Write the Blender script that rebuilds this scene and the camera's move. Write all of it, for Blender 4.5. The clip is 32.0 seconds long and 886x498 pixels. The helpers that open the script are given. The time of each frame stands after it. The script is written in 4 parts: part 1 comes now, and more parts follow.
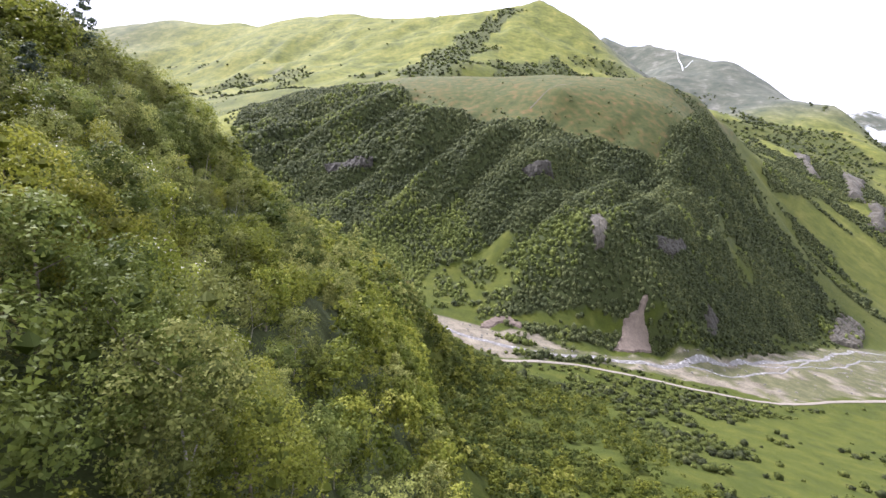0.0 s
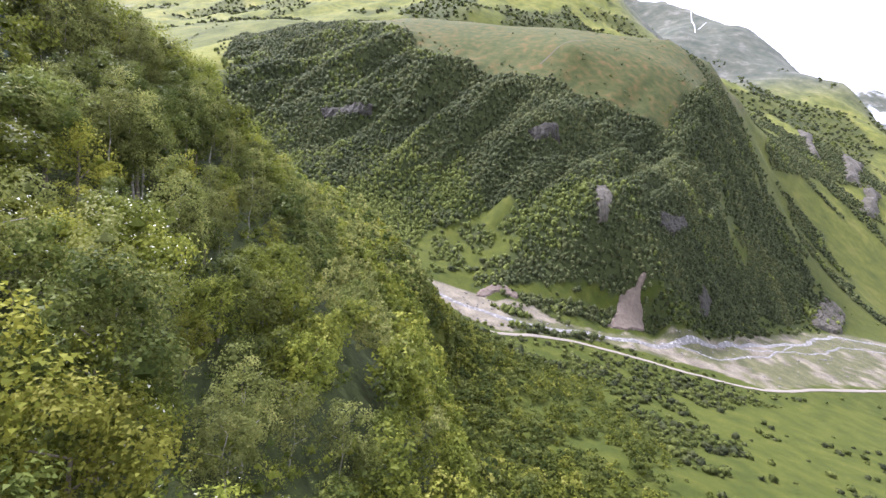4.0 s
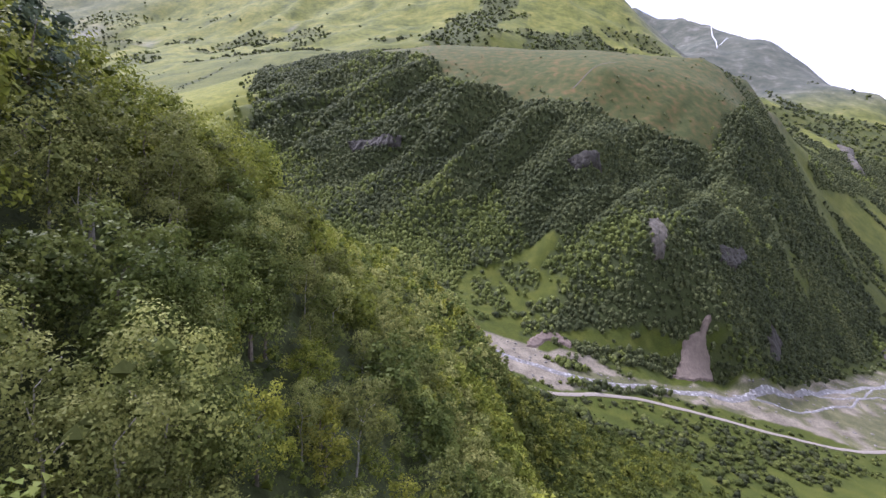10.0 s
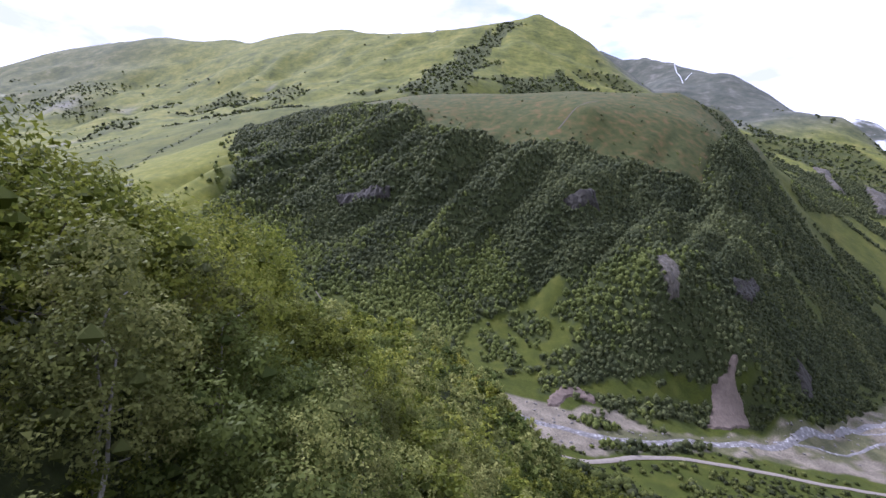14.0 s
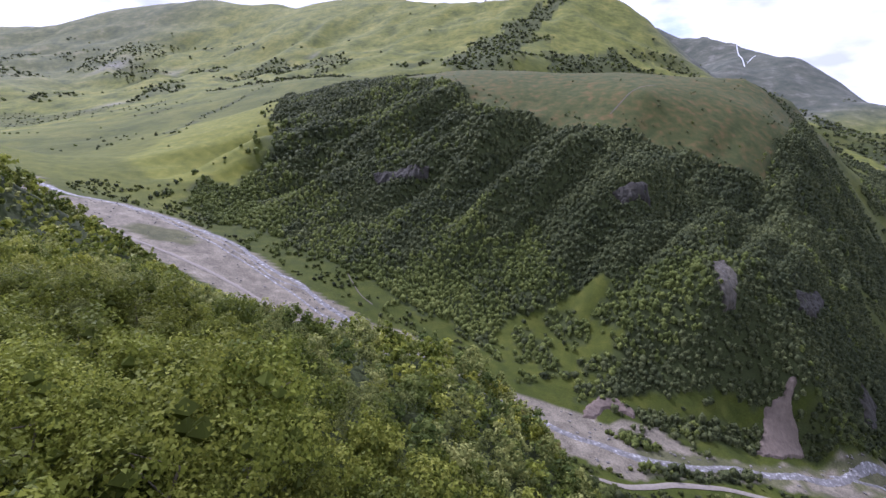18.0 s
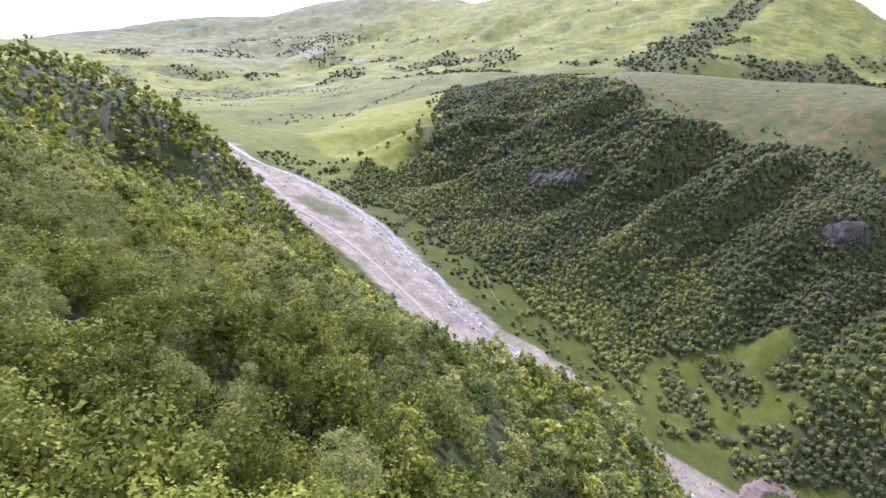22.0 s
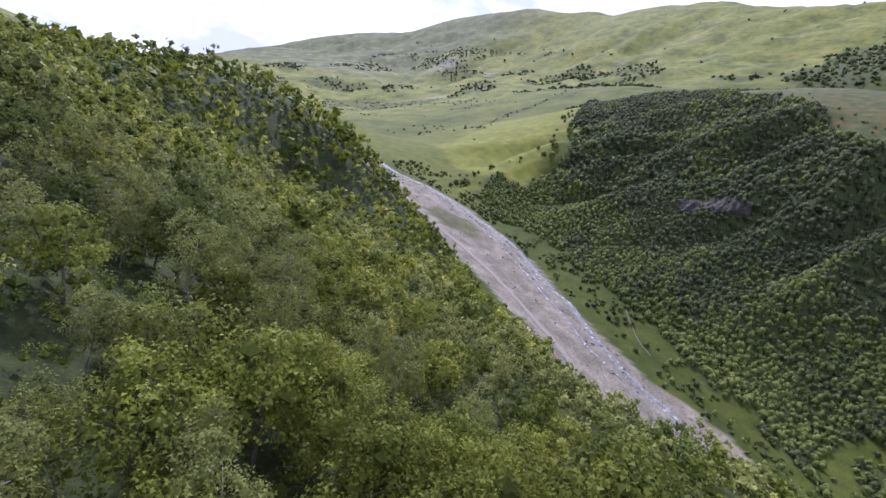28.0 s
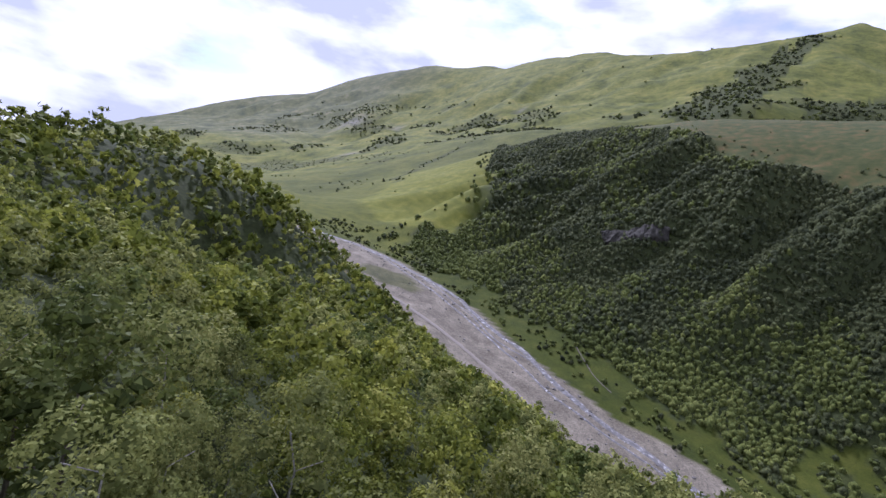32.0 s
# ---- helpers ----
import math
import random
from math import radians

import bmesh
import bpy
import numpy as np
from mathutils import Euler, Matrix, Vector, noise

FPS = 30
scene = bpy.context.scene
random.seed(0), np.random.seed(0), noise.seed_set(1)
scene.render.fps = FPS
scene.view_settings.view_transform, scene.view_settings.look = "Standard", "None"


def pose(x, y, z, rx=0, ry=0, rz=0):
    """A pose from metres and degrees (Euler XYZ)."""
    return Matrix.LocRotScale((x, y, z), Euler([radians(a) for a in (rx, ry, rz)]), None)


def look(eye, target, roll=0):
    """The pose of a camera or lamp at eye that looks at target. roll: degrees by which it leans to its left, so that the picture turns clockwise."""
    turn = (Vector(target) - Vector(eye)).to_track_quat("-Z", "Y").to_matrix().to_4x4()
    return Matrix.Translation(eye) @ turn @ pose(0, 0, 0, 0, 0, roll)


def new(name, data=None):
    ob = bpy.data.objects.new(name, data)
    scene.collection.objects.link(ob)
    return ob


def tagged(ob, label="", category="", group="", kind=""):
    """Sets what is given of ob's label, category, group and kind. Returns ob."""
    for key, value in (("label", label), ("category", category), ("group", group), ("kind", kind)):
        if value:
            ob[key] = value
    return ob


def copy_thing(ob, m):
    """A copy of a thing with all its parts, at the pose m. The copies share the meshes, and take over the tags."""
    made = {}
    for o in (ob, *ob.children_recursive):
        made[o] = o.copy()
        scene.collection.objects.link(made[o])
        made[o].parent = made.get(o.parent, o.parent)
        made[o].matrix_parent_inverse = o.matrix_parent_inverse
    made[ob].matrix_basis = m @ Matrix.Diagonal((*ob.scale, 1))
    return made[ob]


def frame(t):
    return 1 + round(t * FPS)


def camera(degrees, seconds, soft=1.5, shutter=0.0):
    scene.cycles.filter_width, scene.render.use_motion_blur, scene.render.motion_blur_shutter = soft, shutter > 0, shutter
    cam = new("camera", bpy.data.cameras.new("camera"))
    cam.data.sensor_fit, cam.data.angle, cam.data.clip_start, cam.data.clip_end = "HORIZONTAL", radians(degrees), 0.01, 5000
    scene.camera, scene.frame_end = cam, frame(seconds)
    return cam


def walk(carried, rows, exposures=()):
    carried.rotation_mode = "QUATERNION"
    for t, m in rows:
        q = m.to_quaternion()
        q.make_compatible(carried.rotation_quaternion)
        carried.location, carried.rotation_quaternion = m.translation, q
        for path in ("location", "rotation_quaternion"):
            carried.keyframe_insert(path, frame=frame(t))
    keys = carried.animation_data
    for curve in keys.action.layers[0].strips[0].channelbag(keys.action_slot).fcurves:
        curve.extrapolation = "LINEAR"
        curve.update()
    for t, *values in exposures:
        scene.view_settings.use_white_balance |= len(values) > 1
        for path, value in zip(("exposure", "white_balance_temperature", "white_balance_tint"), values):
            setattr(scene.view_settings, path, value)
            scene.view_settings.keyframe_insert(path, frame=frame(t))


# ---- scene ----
cam = camera(86.0, 32.0)
PATH = [
    (0.0, 20.69, -396.59, 85.60, 84.22, -4.22, 3.75),
    (0.5, 19.55, -395.16, 86.05, 85.55, -11.60, 1.39),
    (1.0, 18.43, -393.63, 86.58, 84.55, -10.78, 1.21),
    (1.5, 17.44, -392.14, 87.17, 83.12, -10.44, 2.44),
    (2.0, 15.41, -388.72, 87.21, 80.99, -8.87, 2.24),
    (2.5, 14.07, -386.46, 87.61, 77.62, -8.67, 1.88),
    (4.5, 7.29, -380.75, 96.13, 78.95, -8.44, 2.98),
    (5.0, 5.26, -377.19, 96.90, 81.16, -8.19, 2.36),
    (5.5, 3.64, -374.09, 97.54, 85.18, -6.80, 1.14),
    (6.0, 2.32, -372.19, 98.50, 84.96, -8.08, 0.71),
    (6.5, -0.35, -367.91, 99.14, 85.73, -7.21, 0.48),
    (7.0, -1.97, -367.95, 99.98, 86.62, -9.89, 3.61),
    (7.5, -4.03, -365.31, 100.98, 85.11, -5.99, 3.50),
    (8.0, -6.20, -362.68, 101.50, 87.66, -9.06, 2.90),
    (8.5, -8.32, -360.12, 102.30, 86.28, -3.69, 6.86),
    (9.0, -10.18, -358.12, 103.01, 86.23, -3.27, 12.81),
    (9.5, -11.73, -355.48, 103.66, 82.64, -7.37, 12.01),
    (10.0, -12.86, -352.86, 104.14, 80.31, -7.00, 4.79),
    (10.5, -14.14, -349.92, 104.71, 79.08, -0.62, -7.96),
    (11.0, -15.90, -346.80, 104.55, 81.22, -2.11, -8.05),
    (11.5, -17.43, -344.23, 104.76, 81.54, -7.90, -1.25),
    (12.0, -19.09, -341.52, 105.01, 83.50, -9.55, 1.94),
    (12.5, -20.69, -338.56, 105.66, 80.39, -3.87, -2.43),
    (13.0, -22.62, -335.21, 105.88, 82.89, -2.48, -5.21),
    (13.5, -24.49, -332.30, 106.24, 85.10, -8.51, -1.08),
    (14.0, -26.11, -329.87, 106.97, 85.79, -3.32, 2.67),
    (14.5, -26.87, -328.49, 107.09, 91.29, -2.01, 2.42),
    (16.5, -29.52, -318.57, 114.19, 86.17, -10.15, 6.28),
    (17.0, -30.54, -314.90, 114.37, 89.46, -13.35, 2.26),
    (17.5, -31.40, -312.39, 114.31, 82.82, -11.25, 5.70),
    (18.0, -32.41, -311.67, 116.25, 82.44, -6.49, 6.91),
    (18.5, -33.02, -309.49, 116.70, 81.63, -8.20, 7.37),
    (19.0, -33.86, -307.17, 117.14, 79.62, -6.43, 7.75),
    (19.5, -34.60, -305.15, 117.49, 78.27, -8.67, 13.40),
    (20.0, -35.23, -303.29, 117.73, 75.28, -9.90, 21.00),
    (20.5, -36.44, -301.29, 118.03, 74.38, -12.63, 22.46),
    (21.0, -38.25, -299.06, 117.92, 77.49, -10.69, 20.67),
    (21.5, -39.95, -297.28, 117.86, 77.73, -10.19, 21.31),
    (22.0, -41.95, -295.60, 117.62, 79.09, -12.87, 24.76),
    (22.5, -43.95, -294.09, 117.41, 79.63, -14.22, 28.39),
    (23.0, -46.21, -292.79, 117.36, 79.57, -13.24, 28.24),
    (23.5, -48.70, -291.63, 117.08, 80.85, -14.65, 29.57),
    (24.0, -51.00, -290.74, 116.95, 80.64, -16.30, 34.07),
    (24.5, -52.25, -290.33, 117.19, 79.23, -15.58, 38.19),
    (26.5, -60.30, -287.81, 116.69, 78.90, -15.37, 37.82),
    (27.0, -62.50, -287.13, 116.44, 78.14, -14.31, 38.90),
    (27.5, -64.87, -286.35, 116.05, 77.24, -15.92, 40.11),
    (28.0, -67.13, -285.47, 115.76, 77.00, -15.34, 39.20),
    (28.5, -69.58, -284.62, 115.34, 78.36, -15.04, 35.50),
    (29.0, -71.93, -283.72, 115.03, 78.45, -13.62, 33.87),
    (29.5, -74.18, -282.89, 114.73, 77.77, -13.50, 35.14),
    (30.0, -76.53, -281.96, 114.54, 76.86, -13.41, 35.79),
    (30.5, -78.90, -280.73, 114.37, 77.65, -9.29, 32.05),
    (31.0, -81.59, -279.28, 114.04, 82.48, -7.82, 27.88),
    (31.5, -83.96, -278.10, 113.94, 83.35, -6.85, 27.60),
    (32.0, -86.70, -276.54, 113.63, 85.30, -10.33, 28.78),
]
EXPOSURES = [(0.0, 1.15, 5900, 23), (1.0, 0.55, 5900, 23), (2.0, 0.55, 5800, 23), (2.5, 0.65, 5800, 24), (4.5, 1.33, 5700, 25), (5.0, 1.28, 5700, 25), (6.0, 0.4, 5600, 28), (8.0, 0.05, 5600, 28), (9.0, 0.1, 5600, 28), (10.0, 0.7, 5500, 32), (11.0, 0.75, 5300, 32), (12.0, 0.75, 5300, 32), (13.0, 0.62, 5300, 33), (14.0, 0.38, 5300, 32), (17.0, -0.15, 5300, 32), (18.0, 0.22, 5300, 33), (19.0, 0.65, 5400, 33), (20.0, 0.9, 5400, 33), (21.0, 1.15, 5400, 33), (22.0, 1.05, 5400, 33), (23.0, 0.72, 5400, 33), (24.0, 0.32, 5300, 32), (27.0, 0.22, 5300, 31), (28.0, 0.3, 5300, 31), (29.0, 0.45, 5300, 30), (30.0, 0.65, 5300, 31), (31.0, 0.6, 5300, 31), (32.0, -0.05, 5300, 31)]
walk(cam, [(t, pose(*p)) for t, *p in PATH], EXPOSURES)

# ---- sky, sun ----
SUN_UP, SUN_TURN = 50, 146          # height of the sun, and its bearing from x towards y
world = bpy.data.worlds.new("sky")
scene.world = world
world.use_nodes = True
wn, wl = world.node_tree.nodes, world.node_tree.links
wn.clear()
w_out, w_bg = wn.new("ShaderNodeOutputWorld"), wn.new("ShaderNodeBackground")
w_sky = wn.new("ShaderNodeTexSky")
w_sky.sky_type, w_sky.sun_disc = "NISHITA", False
w_sky.sun_elevation, w_sky.sun_rotation = radians(SUN_UP), radians(90 - SUN_TURN)
w_co, w_map = wn.new("ShaderNodeTexCoord"), wn.new("ShaderNodeMapping")
w_map.inputs["Scale"].default_value = (1.0, 1.0, 2.6)
w_noise, w_ramp = wn.new("ShaderNodeTexNoise"), wn.new("ShaderNodeValToRGB")
w_noise.inputs["Scale"].default_value, w_noise.inputs["Detail"].default_value = 3.2, 7
w_noise.inputs["Roughness"].default_value = 0.55
w_ramp.color_ramp.elements[0].position, w_ramp.color_ramp.elements[1].position = 0.30, 0.46
w_gain, w_mix = wn.new("ShaderNodeMix"), wn.new("ShaderNodeMix")
w_gain.data_type = w_mix.data_type = "RGBA"
w_gain.blend_type, w_gain.inputs[0].default_value = "MULTIPLY", 1.0
w_gain.inputs[7].default_value = (0.17, 0.17, 0.18, 1)
w_cloud, w_noise2, w_ramp2 = wn.new("ShaderNodeMix"), wn.new("ShaderNodeTexNoise"), wn.new("ShaderNodeValToRGB")
w_noise2.inputs["Scale"].default_value, w_noise2.inputs["Detail"].default_value = 5.5, 6
w_ramp2.color_ramp.elements[0].position, w_ramp2.color_ramp.elements[1].position = 0.36, 0.56
w_ramp2.color_ramp.elements[0].color = (0.72, 0.75, 0.82, 1)
w_ramp2.color_ramp.elements[1].color = (1.3, 1.3, 1.3, 1)
wl.new(w_co.outputs["Generated"], w_map.inputs["Vector"])
wl.new(w_map.outputs["Vector"], w_noise.inputs["Vector"])
wl.new(w_map.outputs["Vector"], w_noise2.inputs["Vector"])
wl.new(w_noise.outputs["Fac"], w_ramp.inputs["Fac"])
wl.new(w_noise2.outputs["Fac"], w_ramp2.inputs["Fac"])
wl.new(w_sky.outputs["Color"], w_gain.inputs[6])
wl.new(w_ramp.outputs["Color"], w_mix.inputs[0])
wl.new(w_gain.outputs[2], w_mix.inputs[6])
wl.new(w_ramp2.outputs["Color"], w_mix.inputs[7])
wl.new(w_mix.outputs[2], w_bg.inputs["Color"])
w_bg.inputs["Strength"].default_value = 1.0
wl.new(w_bg.outputs["Background"], w_out.inputs["Surface"])

sun = new("sun", bpy.data.lights.new("sun", "SUN"))
sun.data.energy, sun.data.angle, sun.data.color = 4.4, radians(3), (1.0, 0.96, 0.9)
_a, _e = radians(SUN_TURN), radians(SUN_UP)
sun.matrix_basis = look((500 * math.cos(_e) * math.cos(_a), 500 * math.cos(_e) * math.sin(_a), 500 * math.sin(_e)), (0, 0, 0))


# ---- materials ----
def nodes_of(name):
    m = bpy.data.materials.new(name)
    m.use_nodes = True
    nt = m.node_tree
    return m, nt.nodes, nt.links, nt.nodes["Principled BSDF"]


def ramp_node(n, stops):
    r = n.new("ShaderNodeValToRGB")
    e = r.color_ramp.elements
    while len(e) < len(stops):
        e.new(0.5)
    for el, (p, c) in zip(e, stops):
        el.position, el.color = p, (*c, 1)
    return r


def mix_node(n, l, fac, a, b, kind="MIX"):
    m = n.new("ShaderNodeMix")
    m.data_type, m.blend_type = "RGBA", kind
    for s, v in ((0, fac), (6, a), (7, b)):
        if hasattr(v, "type"):
            l.new(v, m.inputs[s])
        else:
            m.inputs[s].default_value = v if s == 0 else (*v, 1)
    return m.outputs[2]


def noise_node(n, l, co, scale, detail=4, rough=0.55):
    t = n.new("ShaderNodeTexNoise")
    t.inputs["Scale"].default_value, t.inputs["Detail"].default_value, t.inputs["Roughness"].default_value = scale, detail, rough
    l.new(co, t.inputs["Vector"])
    return t.outputs["Fac"]


def attr_node(n, name):
    a = n.new("ShaderNodeAttribute")
    a.attribute_name = name
    return a.outputs["Fac"]


def foliage(name, stops, gloss=0.65, through_light=0.38, mottle=0.0):
    """Leaves: the tint of each leaf runs along the stops; some light passes through."""
    m, n, l, bsdf = nodes_of(name)
    r = ramp_node(n, stops)
    l.new(attr_node(n, "tint"), r.inputs["Fac"])
    info = n.new("ShaderNodeObjectInfo")
    hsv = n.new("ShaderNodeHueSaturation")
    mr = n.new("ShaderNodeMapRange")
    mr.inputs["To Min"].default_value, mr.inputs["To Max"].default_value = 0.62, 1.28
    l.new(info.outputs["Random"], mr.inputs["Value"])
    l.new(mr.outputs["Result"], hsv.inputs["Value"])
    if mottle:
        co = n.new("ShaderNodeNewGeometry").outputs["Position"]
        spots = ramp_node(n, [(0.36, (0.45, 0.5, 0.5)), (0.5, (1.0, 1.0, 1.0)), (0.64, (1.5, 1.42, 1.25))])
        grain = noise_node(n, l, co, mottle, 5, 0.7)
        l.new(grain, spots.inputs["Fac"])
        l.new(mix_node(n, l, 0.85, r.outputs["Color"], spots.outputs["Color"], "MULTIPLY"), hsv.inputs["Color"])
        b = n.new("ShaderNodeBump")
        b.inputs["Strength"].default_value, b.inputs["Distance"].default_value = 0.9, 0.9
        l.new(grain, b.inputs["Height"])
        l.new(b.outputs["Normal"], bsdf.inputs["Normal"])
    else:
        l.new(r.outputs["Color"], hsv.inputs["Color"])
    l.new(hsv.outputs["Color"], bsdf.inputs["Base Color"])
    bsdf.inputs["Roughness"].default_value = gloss
    bsdf.inputs["Specular IOR Level"].default_value = 0.08
    tr, mx = n.new("ShaderNodeBsdfTranslucent"), n.new("ShaderNodeMixShader")
    l.new(hsv.outputs["Color"], tr.inputs["Color"])
    mx.inputs[0].default_value = through_light
    l.new(bsdf.outputs["BSDF"], mx.inputs[1])
    l.new(tr.outputs["BSDF"], mx.inputs[2])
    l.new(mx.outputs["Shader"], n["Material Output"].inputs["Surface"])
    return m


LEAF = foliage("broad_leaves", [(0.0, (0.07, 0.09, 0.014)), (0.45, (0.165, 0.186, 0.027)), (0.8, (0.262, 0.274, 0.044)), (1.0, (0.37, 0.365, 0.09))], 0.55)
LEAF_DEEP = foliage("deep_green_leaves", [(0.0, (0.055, 0.077, 0.017)), (0.5, (0.124, 0.151, 0.034)), (1.0, (0.228, 0.250, 0.065))], 0.55)
LEAF_BIRCH = foliage("birch_leaves", [(0.0, (0.097, 0.115, 0.031)), (0.5, (0.193, 0.207, 0.058)), (1.0, (0.317, 0.320, 0.104))])
LEAF_YELLOW = foliage("yellow_leaves", [(0.0, (0.124, 0.141, 0.018)), (0.5, (0.235, 0.243, 0.034)), (1.0, (0.386, 0.365, 0.072))])
LEAF_DARK = foliage("dark_leaves", [(0.0, (0.035, 0.045, 0.021)), (0.5, (0.073, 0.086, 0.036)), (1.0, (0.123, 0.138, 0.056))], 0.7, 0.26, mottle=0.8)
NEEDLE = foliage("needles", [(0.0, (0.025, 0.038, 0.027)), (0.6, (0.09, 0.115, 0.065)), (1.0, (0.15, 0.175, 0.1))], 0.6, 0.25)
LEAF_RUST = foliage("dry_leaves", [(0.0, (0.097, 0.092, 0.029)), (0.5, (0.179, 0.160, 0.055)), (1.0, (0.276, 0.230, 0.091))])
# paler leaves; their brightness also stands for sun on the forest's left
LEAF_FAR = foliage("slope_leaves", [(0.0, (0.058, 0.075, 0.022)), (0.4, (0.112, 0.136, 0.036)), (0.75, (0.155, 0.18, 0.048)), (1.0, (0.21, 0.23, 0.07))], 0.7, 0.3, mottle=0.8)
BLOSSOM = foliage("blossom", [(0.0, (0.55, 0.56, 0.42)), (1.0, (0.8, 0.8, 0.7))], 0.6, 0.3)


def bark(name, dark, pale):
    m, n, l, bsdf = nodes_of(name)
    co = n.new("ShaderNodeTexCoord").outputs["Object"]
    r = ramp_node(n, [(0.3, dark), (0.7, pale)])
    l.new(noise_node(n, l, co, 5, 6), r.inputs["Fac"])
    l.new(r.outputs["Color"], bsdf.inputs["Base Color"])
    bsdf.inputs["Roughness"].default_value = 0.85
    b = n.new("ShaderNodeBump")
    b.inputs["Strength"].default_value = 0.6
    l.new(noise_node(n, l, co, 14, 4), b.inputs["Height"])
    l.new(b.outputs["Normal"], bsdf.inputs["Normal"])
    return m


BARK = bark("grey_bark", (0.07, 0.055, 0.04), (0.2, 0.17, 0.13))
BARK_PALE = bark("birch_bark", (0.13, 0.12, 0.10), (0.34, 0.32, 0.28))

